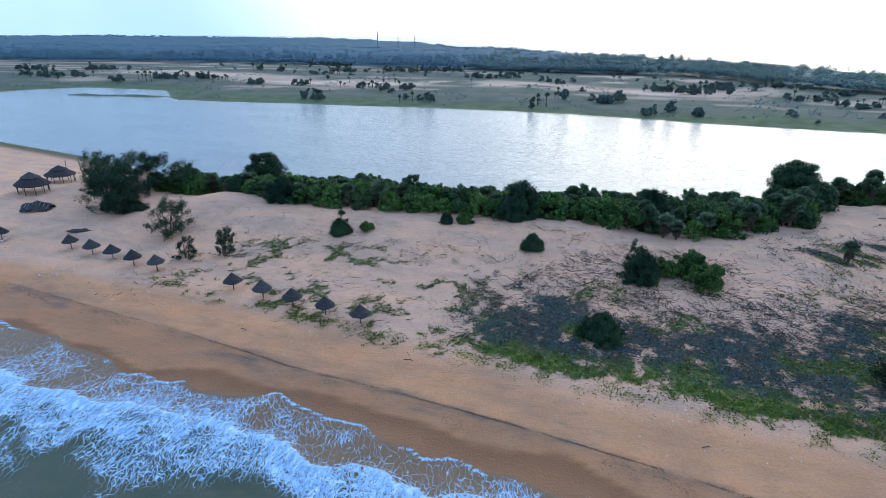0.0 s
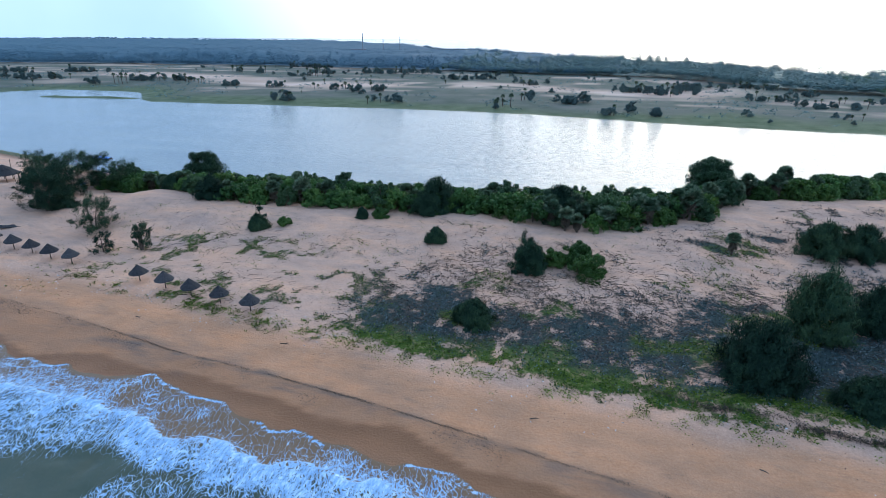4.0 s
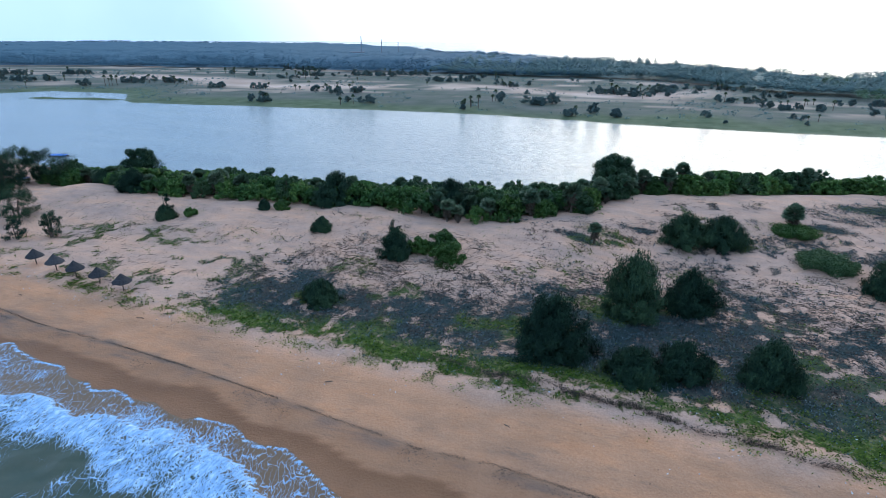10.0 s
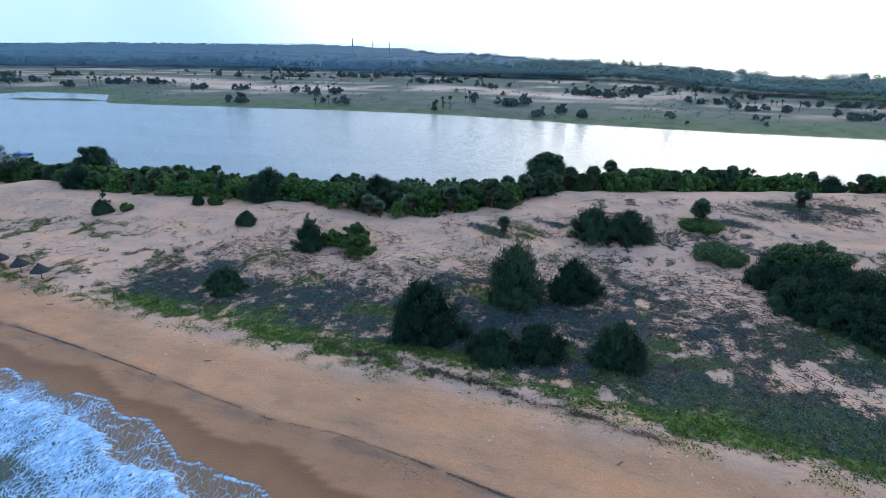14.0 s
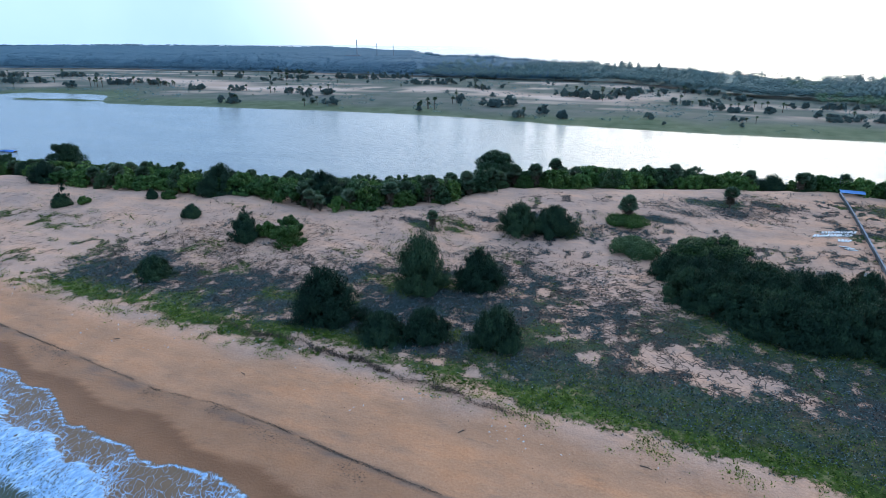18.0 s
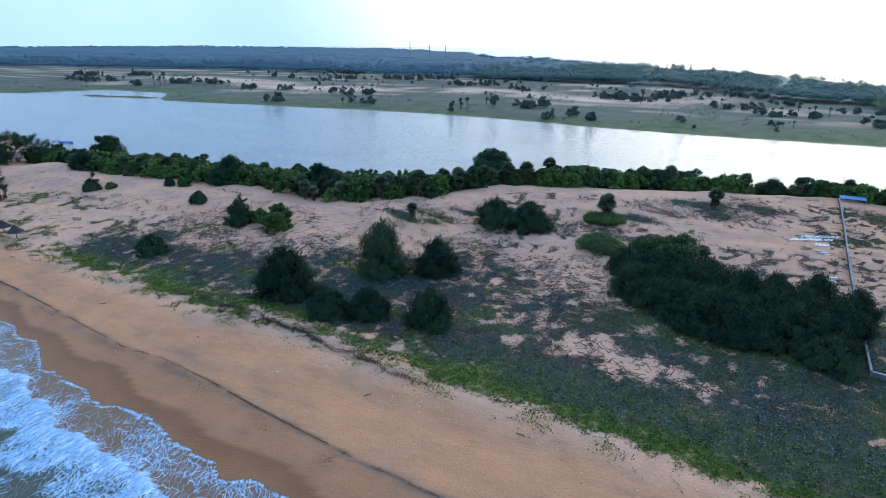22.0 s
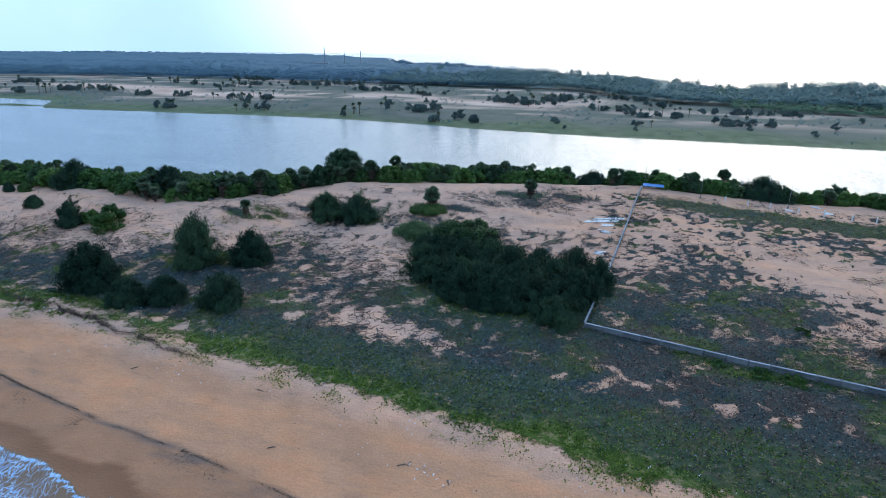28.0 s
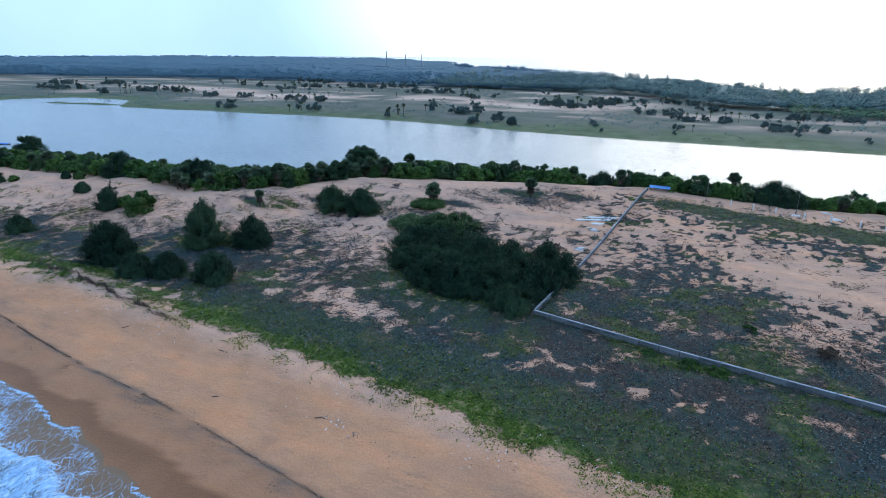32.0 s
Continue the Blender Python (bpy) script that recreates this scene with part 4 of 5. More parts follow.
                q = (d * -math.sin(th) + side * math.cos(th)) * reach * 0.16
                i = len(V)
                midp = hubp + w * reach * 0.55 + up * 0.07 * reach
                V += [hubp, midp + q, tip, midp - q]
                F += [(i, i + 1, i + 2, i + 3)]
        part(key, mesh_from(key, np.array([v[:] for v in V]), F, m), m, t)
    return t


def put(ob, x, y, turn=0.0, size=1.0, sink=0.05, tall=1.0):
    ob.matrix_basis = Matrix.Translation((x, y, ground_z(x, y) - sink)) @ Matrix.Rotation(turn, 4, "Z") @ Matrix.Diagonal((size, size, size * tall, 1))
    return ob


def clone(ob, x, y, turn, size=1.0, tall=1.0, sink=0.05, label=""):
    c = copy_thing(ob, Matrix())
    put(c, x, y, turn, size, sink, tall)
    return tagged(c, label)


# casuarina bushes standing singly on the dunes: x, y, radius, height
DARK = "dark green feathery casuarina bush standing on sandy scrub"
NEAR = [(1.5, 65.2, 2.7, 3.2), (35.5, 61.6, 4.9, 7.0), (45.2, 58.7, 3.0, 3.4), (50.6, 61.0, 3.0, 3.8), (59.9, 62.2, 3.3, 4.8),
        (53.0, 79.2, 3.9, 5.6), (54.0, 104.8, 4.1, 5.4), (60.8, 106.6, 4.1, 5.2), (-15.3, 103, 5.0, 6.4), (8.8, 107.5, 5.6, 6.0),
        (-65.7, 98.5, 3.4, 4.6), (-80.4, 104, 2.6, 3.6), (-10.9, 88, 1.7, 2.2), (-46.2, 86.8, 1.9, 2.4), (-28.2, 95, 1.1, 1.8)]
for x, y, r, h in NEAR:
    put(make_casuarina("casuarina_bush", r, h, RNG, DARK, "bush", "casuarina bushes on the dune", int(60 + 16 * r), int(60 + 9 * r)), x, y)
put(make_casuarina("casuarina_tree", 4.3, 8.6, RNG, "tall ragged casuarina with dark feathery branches on scrub", "tree", "", 130, 95, 0.03), 45, 74.8)
put(make_casuarina("casuarina_bush", 2.9, 4.6, RNG, "ragged young casuarina bush on the bare dune", "bush", "", 90, 80, 0.03), 6.4, 82.3)
for x, y, r, h in [(15.6, 82.6, 3.0, 3.8), (13.6, 86.0, 2.4, 3.8), (9.6, 84.8, 2.2, 2.4), (-25.0, 96.8, 1.6, 2.0), (-41.8, 89, 1.3, 1.5)]:
    put(make_tree("leafy_shrub", r, h, BRIGHT, RNG, "fresh green leafy shrub on bare sand", "shrub", 44, 150, (0.30, 0.2), 0.02, 0.2, "leafy shrubs on the dune", 0.1), x, y)

# open trees by the huts: x, y, radius, height, tufts, stems
OPEN = "open casuarina tree with bare limbs and feathery dark tufts"
for x, y, r, h, n, k in [(-98, 85.5, 4.8, 7.6, 34, 3), (-94.0, 83.0, 3.6, 4.6, 20, 3), (-102.5, 88.5, 4.2, 7.6, 24, 2), (-121.5, 104, 4.4, 8.6, 26, 2), (-114, 99, 4.8, 9.0, 30, 2), (-108.5, 102.5, 4.8, 9.8, 30, 2), (-107, 107, 4.6, 9.2, 26, 2),
                         (-103, 95, 4.6, 8.0, 28, 2), (-101, 108.5, 4.2, 7.8, 22, 2), (-78.9, 80, 4.0, 7.0, 22, 4), (-67.6, 71.4, 2.2, 3.6, 8, 2), (-61.9, 74, 2.0, 5.6, 13, 6)]:
    put(make_open_casuarina(r, h, n, RNG, OPEN, "casuarinas by the huts", k), x, y)

# thicket beside the fence: two masses grown together
THICKET = "dense dark casuarina grown into a thicket"
for cx, cy, rx, ry, count, low, high in ((89.0, 88.0, 7.6, 8.0, 17, 5.0, 6.4), (101.0, 83.2, 8.6, 7.6, 19, 5.0, 6.2)):
    for k in range(count):
        a, r = 2.4 * k, math.sqrt((k + 0.5) / count)
        x, y = cx + rx * r * math.cos(a) + RNG.uniform(-0.7, 0.7), cy + ry * r * math.sin(a) - 0.15 * rx * r * math.cos(a)
        put(make_casuarina("casuarina_tree", RNG.uniform(3.4, 4.6), RNG.uniform(low, high) * (1 - 0.22 * r), RNG, THICKET, "tree", "casuarina thicket", 80, 60), x, y)
for x, y, r, h in [(110.5, 81.5, 3.4, 4.8), (113.0, 87.0, 3.2, 5.0), (109.0, 91.5, 3.4, 4.8), (93.0, 76.5, 3.6, 4.6), (97.0, 75.8, 3.6, 4.6), (90.5, 79.5, 3.8, 4.9), (86.0, 83.0, 3.4, 4.2), (100.5, 76.5, 3.6, 4.6), (96.0, 79.5, 4.0, 5.2), (81.0, 92.5, 2.8, 3.4)]:
    put(make_casuarina("casuarina_tree", r, h, RNG, THICKET, "tree", "casuarina thicket", 80, 60), x, y)
for x, y, r, h in [(85.5, 95.0, 4.6, 5.8), (90.0, 96.0, 4.8, 6.2)]:
    put(make_tree("broadleaf_tree", r, h, CASUARINA, RNG, "domed dark tree with its sunlit top coloured bright green in the thicket", "tree", 70, 260, (0.34, 0.14), 0.02, 0.15, "creeper-topped trees", 0.16, 0.0, True, BRIGHT), x, y)
for x, y, r, h in [(76.0, 101.5, 4.4, 1.7), (74.2, 114.8, 3.8, 0.6)]:
    put(make_tree("mounded_shrub", r, h, BROAD if h > 1 else BRIGHT, RNG, "rounded mound of creeper-grown shrub on the sand", "shrub", 100, 170, (0.27, 0.17), 0.02, 0.15, "mounded shrubs", 0.1), x, y)
put(make_tree("dry_shrub", 2.0, 3.6, DEADPALM, RNG, "dry yellowish shrub at the edge of the thicket", "shrub", 18, 60, (0.3, 0.12), 0.1, 0.3), 109.5, 96)
put(make_casuarina("casuarina_bush", 3.6, 3.4, RNG, "low dark casuarina bush by the wall corner", "bush", "", 90, 80), 107.8, 73.2)

# single fan palms on the dune
for x, y, r, h, k in [(74.3, 117.5, 2.5, 4.6, 0.3), (94.9, 130, 1.9, 5.0, 0.8), (38.4, 97.6, 1.5, 4.3, 0.5), (10.5, 98.6, 1.7, 4.8, 0.9), (12.6, 99.0, 1.5, 3.8, 0.9), (-20.5, 102, 1.5, 3.0, 0.9)]:
    put(make_palm("fan_palm", r, h, RNG, "squat fan palm with a shaggy round head on the dune", "fan palms on the dune", True, 70, k), x, y)

put(make_open_casuarina(1.3, 4.6, 7, RNG, "slim ragged young casuarina rising from a bush", "", 2), -46.6, 87.4)
put(make_open_casuarina(1.3, 5.6, 9, RNG, "slim ragged young casuarina rising from a bush", "", 2), 5.4, 84.0)

# belt of shrubs along the lagoon
bases = [make_tree("lagoon_shrub", RNG.uniform(2.5, 3.2), RNG.uniform(3.2, 4.0), SHRUB if k % 3 else BRIGHT, RNG, "dense green shrub in the belt along the lagoon", "shrub", 44, 60, (0.42, 0.34), 0.03, 0.25, "lagoon shrubs", 0.12, 0.0, True) for k in range(7)]
broad = [make_tree("lagoon_tree", RNG.uniform(2.8, 3.4), RNG.uniform(4.6, 5.6), BROAD, RNG, "dark broad-leaved tree in the belt along the lagoon", "tree", 46, 66, (0.42, 0.32), 0.08, 0.2, "lagoon trees", 0.18, 0.0, True) for k in range(3)]
palms = [make_palm("fan_palm", RNG.uniform(1.7, 2.1), RNG.uniform(4.0, 5.2), RNG, "fan palm among the lagoon shrubs", "lagoon palms", True, 60, 0.6) for k in range(3)]
used = set()


def plant(src, x, y, size=1.0, tall=1.0, sink=0.1):
    if src not in used:
        used.add(src)
        return put(src, x, y, RNG.uniform(0, 6.28), size, sink, tall)
    return clone(src, x, y, RNG.uniform(0, 6.28), size, tall, sink)


x = -108.0
while x < 215:
    b, c = float(belt_back(x)), float(crest(x))
    depth = max(6.0, min(b - c - 1.5, np.interp(x, [-90, -60, 0, 30, 60, 100, 130, 180], [12, 28, 32, 36, 24, 14, 13, 13])))
    rows = max(2, int(depth / 3.4))
    for k in range(rows):
        yy = b - depth * (k + 0.4) / rows + RNG.uniform(-0.9, 0.9)
        xx = x + RNG.uniform(-1.6, 1.6)
        if 104 < xx < 112 and k > 0:
            continue
        pick = RNG.random()
        s = RNG.uniform(0.75, 1.25) * float(np.interp(xx, [-60, 30, 50, 95, 108, 200], [1, 1, 1.1, 1.12, 0.88, 1.0]))
        front = k >= rows - 3 and 4 < xx < 50
        if pick < (0.30 if front else 0.68):
            plant(bases[int(RNG.integers(7))], xx, yy, s)
        elif pick < (0.58 if front else 0.86):
            plant(broad[int(RNG.integers(3))], xx, yy, s * 0.9)
        else:
            plant(palms[int(RNG.integers(3))], xx, yy, s)
    x += 3.5
put(make_tree("broadleaf_tree", 5.8, 11.4, BROAD, RNG, "tall dark broad-leaved tree rising above the shrubs", "tree", 130, 240, (0.36, 0.3), 0.06, 0.22, "", 0.3, 0.0, True), 40.3, 139)
put(make_tree("broadleaf_tree", 5.2, 10.0, CASUARINA, RNG, "dark leafy tree rising above the shrubs", "tree", 90, 220, (0.36, 0.22), 0.06, 0.3, "", 0.28, 0.0, True), -82.8, 118)
for x, y, r, h in [(55.8, 140.5, 2.2, 8.2), (124.4, 160, 1.9, 6.4), (140.6, 157, 2.0, 7.6)]:
    put(make_palm("tall_palm", r, h, RNG, "tall fan palm standing over the lagoon shrubs", "tall palms", True, 66, 0.5), x, y)
for x, y, s in [(20.5, 106, 0.95), (24, 108.5, 1.05), (27.5, 110, 0.9), (31, 113.5, 1.1), (34.5, 117, 1.0), (38, 121.5, 1.05), (42, 127, 0.95), (47, 131.5, 1.1), (52, 133.5, 0.95), (58, 136, 1.0), (65, 139, 1.0), (33, 109.5, 1.15), (17, 104.5, 0.8)]:
    plant(palms[int(RNG.integers(3))], x, y + 1.5, s * 1.12)
    plant(broad[int(RNG.integers(3))], x + 1.9, y + 2.6, 0.8)
put(make_casuarina("casuarina_bush", 4.4, 4.6, RNG, "dark ragged bush at the dune's crest", "bush", "", 110, 80), 108, 157)
put(make_casuarina("casuarina_bush", 6.2, 5.6, RNG, "dark ragged bush near the fence posts", "bush", "", 130, 90), 150, 156)


# ---- thatched shelters ----
def box_bm(w, d, h, bevel=0.015):
    bm = bmesh.new()
    bmesh.ops.create_cube(bm, size=1)
    for v in bm.verts:
        v.co = Vector((v.co.x * w, v.co.y * d, (v.co.z + 0.5) * h))
    if bevel:
        bmesh.ops.bevel(bm, geom=bm.edges[:], offset=bevel, segments=1, affect="EDGES")
    return bm


def make_parasol(rng, label):
    t = thing("beach_parasol", label, "parasol", "thatched parasols on the beach")
    bm = bmesh.new()
    stem(bm, (0, 0, -0.3), (0, 0, 2.0), 0.09, 0.075, 8)
    part("post", bm, POST, t)
    bm = bmesh.new()
    for z0, z1, r0, r1 in ((1.56, 2.10, 1.44, 0.88), (1.94, 2.50, 1.00, 0.48), (2.36, 2.92, 0.58, 0.04)):
        sides = 26
        a = [bm.verts.new((r0 * rng.uniform(0.93, 1.05) * math.cos(2 * math.pi * k / sides), r0 * rng.uniform(0.93, 1.05) * math.sin(2 * math.pi * k / sides), z0 + rng.uniform(-0.06, 0.04))) for k in range(sides)]
        b = [bm.verts.new((r1 * math.cos(2 * math.pi * k / sides), r1 * math.sin(2 * math.pi * k / sides), z1)) for k in range(sides)]
        c = [bm.verts.new((v.co.x * 0.96, v.co.y * 0.96, v.co.z - 0.07)) for v in a]
        for k in range(sides):
            j = (k + 1) % sides
            bm.faces.new((a[k], a[j], b[j], b[k]))
            bm.faces.new((c[k], c[j], a[j], a[k]))
        bm.faces.new(b)
        bm.faces.new(c[::-1])
    canopy = part("thatch_canopy", bm, THATCH, t)
    for k in range(6):
        bm = bmesh.new()
        an = k * math.pi / 3
        stem(bm, (0, 0, 2.1), (1.25 * math.cos(an), 1.25 * math.sin(an), 1.66), 0.025, 0.02, 4)
        part("rafter", bm, POST, canopy)
    return t


par = make_parasol(RNG, "grey thatched beach parasol on a wooden post")
spots = [(-29.6, 59.6), (-35.3, 60.5), (-40.9, 61.2), (-46.5, 62.3), (-52.3, 63.3), (-68.7, 65.7), (-73.9, 66.2), (-79.4, 67.3), (-84.5, 67.9), (-90.4, 68.9), (-106.7, 68.5)]
for k, (x, y) in enumerate(spots):
    if k == 0:
        put(par, x, y)
    else:
        clone(par, x, y, RNG.uniform(0, 6), RNG.uniform(0.96, 1.05))


def make_hut(rng, radius, eave, ridge, posts, label):
    t = thing("thatched_hut", label, "hut", "thatched huts")
    bm = bmesh.new()
    sides = 28
    rings = []
    for q, (f, z) in enumerate(((1.0, eave), (0.7, eave + (ridge - eave) * 0.38), (0.38, eave + (ridge - eave) * 0.74), (0.12, ridge))):
        rings.append([bm.verts.new((radius * f * 1.15 * rng.uniform(0.97, 1.03) * math.cos(2 * math.pi * k / sides), radius * f * rng.uniform(0.97, 1.03) * math.sin(2 * math.pi * k / sides), z + rng.uniform(-0.06, 0.06))) for k in range(sides)])
    under = [bm.verts.new((v.co.x * 0.95, v.co.y * 0.95, v.co.z - 0.15)) for v in rings[0]]
    for a, b in [(under, rings[0])] + list(zip(rings[:-1], rings[1:])):
        for k in range(sides):
            j = (k + 1) % sides
            bm.faces.new((a[k], a[j], b[j], b[k]))
    bm.faces.new(rings[-1])
    bm.faces.new(under[::-1])
    part("thatch_roof", bm, THATCH, t)
    bm = bmesh.new()
    low_z = eave + (ridge - eave) * 0.66
    rim = [bm.verts.new((radius * 0.55 * 1.15 * rng.uniform(0.96, 1.05) * math.cos(2 * math.pi * k / sides), radius * 0.55 * rng.uniform(0.96, 1.05) * math.sin(2 * math.pi * k / sides), low_z + rng.uniform(-0.06, 0.06))) for k in range(sides)]
    peak = [bm.verts.new((radius * 0.06 * math.cos(2 * math.pi * k / sides), radius * 0.05 * math.sin(2 * math.pi * k / sides), ridge + 0.35)) for k in range(sides)]
    for k in range(sides):
        j = (k + 1) % sides
        bm.faces.new((rim[k], rim[j], peak[j], peak[k]))
    bm.faces.new(peak)
    bm.faces.new(rim[::-1])
    part("roof_cap", bm, THATCH, t)
    for k in range(posts):
        an = 2 * math.pi * k / posts
        bm = bmesh.new()
        stem(bm, (radius * 0.98 * math.cos(an), radius * 0.85 * math.sin(an), -0.3), (radius * 0.98 * math.cos(an), radius * 0.85 * math.sin(an), eave), 0.09, 0.08, 6)
        part("post", bm, POST, t)
    return t


put(make_hut(RNG, 3.5, 2.0, 4.4, 10, "open round hut with a grey thatched roof on posts"), -128, 92)
put(make_hut(RNG, 3.4, 2.0, 3.9, 10, "open hut with a low thatched roof beside trees"), -134, 104)
wreck = thing("collapsed_shelter", "collapsed thatched shelter lying on the sand", "hut")
bm = bmesh.new()
bmesh.ops.create_grid(bm, x_segments=10, y_segments=8, size=1)
for v in bm.verts:
    x, y = v.co.x, v.co.y
    v.co = Vector((x * 3.0 + RNG.normal() * 0.12, y * 1.9 + RNG.normal() * 0.12, 2.1 - 1.2 * abs(y) - 0.8 * abs(x) + RNG.normal() * 0.16))
geom = bmesh.ops.extrude_face_region(bm, geom=bm.faces[:])
for v in [g for g in geom["geom"] if isinstance(g, bmesh.types.BMVert)]:
    v.co.z -= 0.18
part("fallen_roof", bm, THATCH, wreck)
for k in range(6):
    bm = bmesh.new()
    stem(bm, (RNG.uniform(-2.4, 2.4), -1.6 if k % 2 else 1.6, -0.2), (RNG.uniform(-2, 2), RNG.uniform(-0.6, 0.6), 1.2), 0.06, 0.05, 5)
    part("pole", bm, POST, wreck)
for k in range(7):
    bm = bmesh.new()
    x = -2.4 + 0.8 * k
    stem(bm, (x, -2.0, 0.35 - 0.25 * abs(x) / 2.4), (x + 0.15, -0.3, 1.95 - 0.8 * abs(x) / 3.0), 0.05, 0.04, 5)
    part("batten", bm, STEEL, wreck)
put(wreck, -114.8, 82.5, 0.3)

# things lying about the huts
mat_ob = thing("fishing_net", "dark fishing net spread out on the sand", "net")
bm = bmesh.new()
bmesh.ops.create_grid(bm, x_segments=22, y_segments=7, size=1)
for v in bm.verts:
    a, b = v.co.x, v.co.y
    v.co = Vector((a * 2.9 * (1 - 0.15 * b) + RNG.normal() * 0.06, b * 0.85 * (1 - 0.5 * a * a) + 0.25 * math.sin(a * 3) + RNG.normal() * 0.05, 0.1 + abs(RNG.normal()) * 0.07))
geom = bmesh.ops.extrude_face_region(bm, geom=bm.faces[:])
for v in [g for g in geom["geom"] if isinstance(g, bmesh.types.BMVert)]:
    v.co.z -= 0.14
part("mesh_pile", bm, THATCH, mat_ob)
put(mat_ob, -94.5, 75.5, 0.35)
for x, y, lean in [(-135.5, 107, 0.1), (-131.0, 108, -0.15)]:
    t = thing("wooden_pole", "bare wooden pole standing by the hut", "pole", "poles by the hut")
    bm = bmesh.new()
    stem(bm, (0, 0, -0.4), (lean * 5.4, 0, 5.4), 0.1, 0.07, 6)
    part("shaft", bm, POST, t)
    bm = bmesh.new()
    stem(bm, (lean * 5.0, -0.35, 5.0), (lean * 5.0, 0.35, 5.05), 0.04, 0.035, 5)
    part("crosspiece", bm, POST, t)
    put(t, x, y)
for x, y in [(-105.9, 67.6), (-108.0, 67.4)]:
    t = thing("beach_lounger", "pale wooden lounger under the thatched parasol", "lounger", "loungers")
    part("seat", box_bm(1.3, 0.62, 0.06, 0.015), WHITE, t).matrix_basis = Matrix.Translation((-0.3, 0, 0.3))
    part("backrest", box_bm(0.75, 0.62, 0.06, 0.015), WHITE, t).matrix_basis = Matrix.Translation((0.66, 0, 0.48)) @ Matrix.Rotation(-0.55, 4, "Y")
    for dx in (-0.85, 0.3):
        for dy in (-0.26, 0.26):
            part("leg", box_bm(0.06, 0.06, 0.42, 0.008), WHITE, t).matrix_basis = Matrix.Translation((dx, dy, -0.1))
    put(t, x, y, 0.9)
for x, y, r, h in [(-96, 86.5, 3.2, 2.2), (-92.5, 86, 2.4, 1.6), (-100, 90, 3.0, 2.4), (-105, 96, 3.2, 2.6)]:
    put(make_casuarina("casuarina_bush", r, h, RNG, "low dark undergrowth at the foot of the casuarinas", "bush", "undergrowth by the huts", 60, 70), x, y)


# ---- fence of precast concrete panels ----
def shared(name, bm, mat):
    me = bpy.data.meshes.new(name)
    bm.to_mesh(me)
    bm.free()
    me.materials.append(mat)
    return me


POST_ME = shared("post", box_bm(0.2, 0.2, 1.66), CONCRETE)
PANEL_ME = shared("panel", box_bm(2.3, 0.09, 0.44, 0.01), CONCRETE)
COPING_ME = shared("coping", box_bm(2.5, 0.27, 0.08, 0.01), COPING)


def fence_run(name, points, label):
    f = thing(name, label, "fence", "boundary fences", "structure")
    for (x0, y0), (x1, y1) in zip(points[:-1], points[1:]):
        length = math.hypot(x1 - x0, y1 - y0)
        count = max(1, round(length / 2.5))
        for k in range(count + 1):
            u = k / count
            x, y = x0 + (x1 - x0) * u, y0 + (y1 - y0) * u
            z = ground_z(x, y)
            an = math.atan2(y1 - y0, x1 - x0)
            p = part("post", POST_ME, CONCRETE, f)
            p.matrix_basis = Matrix.Translation((x, y, z - 0.78 + RNG.uniform(-0.05, 0.03))) @ Matrix.Rotation(an, 4, "Z")
            if k == count:
                continue
            v = (k + 0.5) / count
            x, y = x0 + (x1 - x0) * v, y0 + (y1 - y0) * v
            za, zb = ground_z(x0 + (x1 - x0) * u, y0 + (y1 - y0) * u), ground_z(x0 + (x1 - x0) * (k + 1) / count, y0 + (y1 - y0) * (k + 1) / count)
            tilt = math.atan2(zb - za, length / count)
            for me, up in ((PANEL_ME, -0.14), (PANEL_ME, 0.31), (COPING_ME, 0.75)):
                p = part(me.name.split(".")[0], me, CONCRETE, f)
                p.matrix_basis = Matrix.Translation((x, y, (za + zb) / 2 + up)) @ Matrix.Rotation(an, 4, "Z") @ Matrix.Rotation(-tilt, 4, "Y")
    return f


fence_run("wall_sea_side", WALL_SEA, "low weathered concrete panel wall along the scrub")
fence_run("wall_side", WALL_SIDE, "low concrete panel wall climbing the dune")

# blue sheet shelter at the wall's end
s = thing("sheet_shelter", "pale blue metal sheet propped on short posts at the wall's end", "shelter")
for k in range(5):
    p = part("sheet", box_bm(1.05, 1.6, 0.03, 0.004), PALEBLUE, s)
    p.matrix_basis = Matrix.Translation((k * 1.0 - 2.0, 0, 0.95 + 0.02 * (k % 2))) @ Matrix.Rotation(0.25, 4, "X")
for k in range(4):
    p = part("post", box_bm(0.08, 0.08, 1.1, 0.01), POST, s)
    p.matrix_basis = Matrix.Translation((-2.2 if k < 2 else 2.2, -0.6 if k % 2 else 0.6, -0.2))
put(s, 123.4, 150.5, -0.05)


def make_pole(h, label):
    t = thing("lamp_pole", label, "pole", "tall poles")
    bm = bmesh.new()
    stem(bm, (0, 0, -0.4), (0, 0, h), 0.055, 0.04, 8)
    shaft = part("shaft", bm, CONCRETE, t)
    part("lamp_head", box_bm(0.5, 0.16, 0.09, 0.01), STEEL, shaft).matrix_basis = Matrix.Translation((0.2, 0, h - 0.05))
    part("base", box_bm(0.3, 0.3, 0.35, 0.02), CONCRETE, t)
    return t


pole = put(make_pole(5.0, "slender pale grey pole on the dune"), 121.4, 153.5)
for x, y in [(134.5, 147.5), (153.7, 146.5)]:
    clone(pole, x, y, 1.0, 1.1)


def make_marker():
    t = thing("fence_post", "short white concrete fence post with no panels yet", "post", "row of white posts")
    part("shaft", box_bm(0.22, 0.22, 1.75, 0.02), WHITE, t)
    part("cap", box_bm(0.27, 0.27, 0.06, 0.01), WHITE, t).matrix_basis = Matrix.Translation((0, 0, 1.75))
    return t


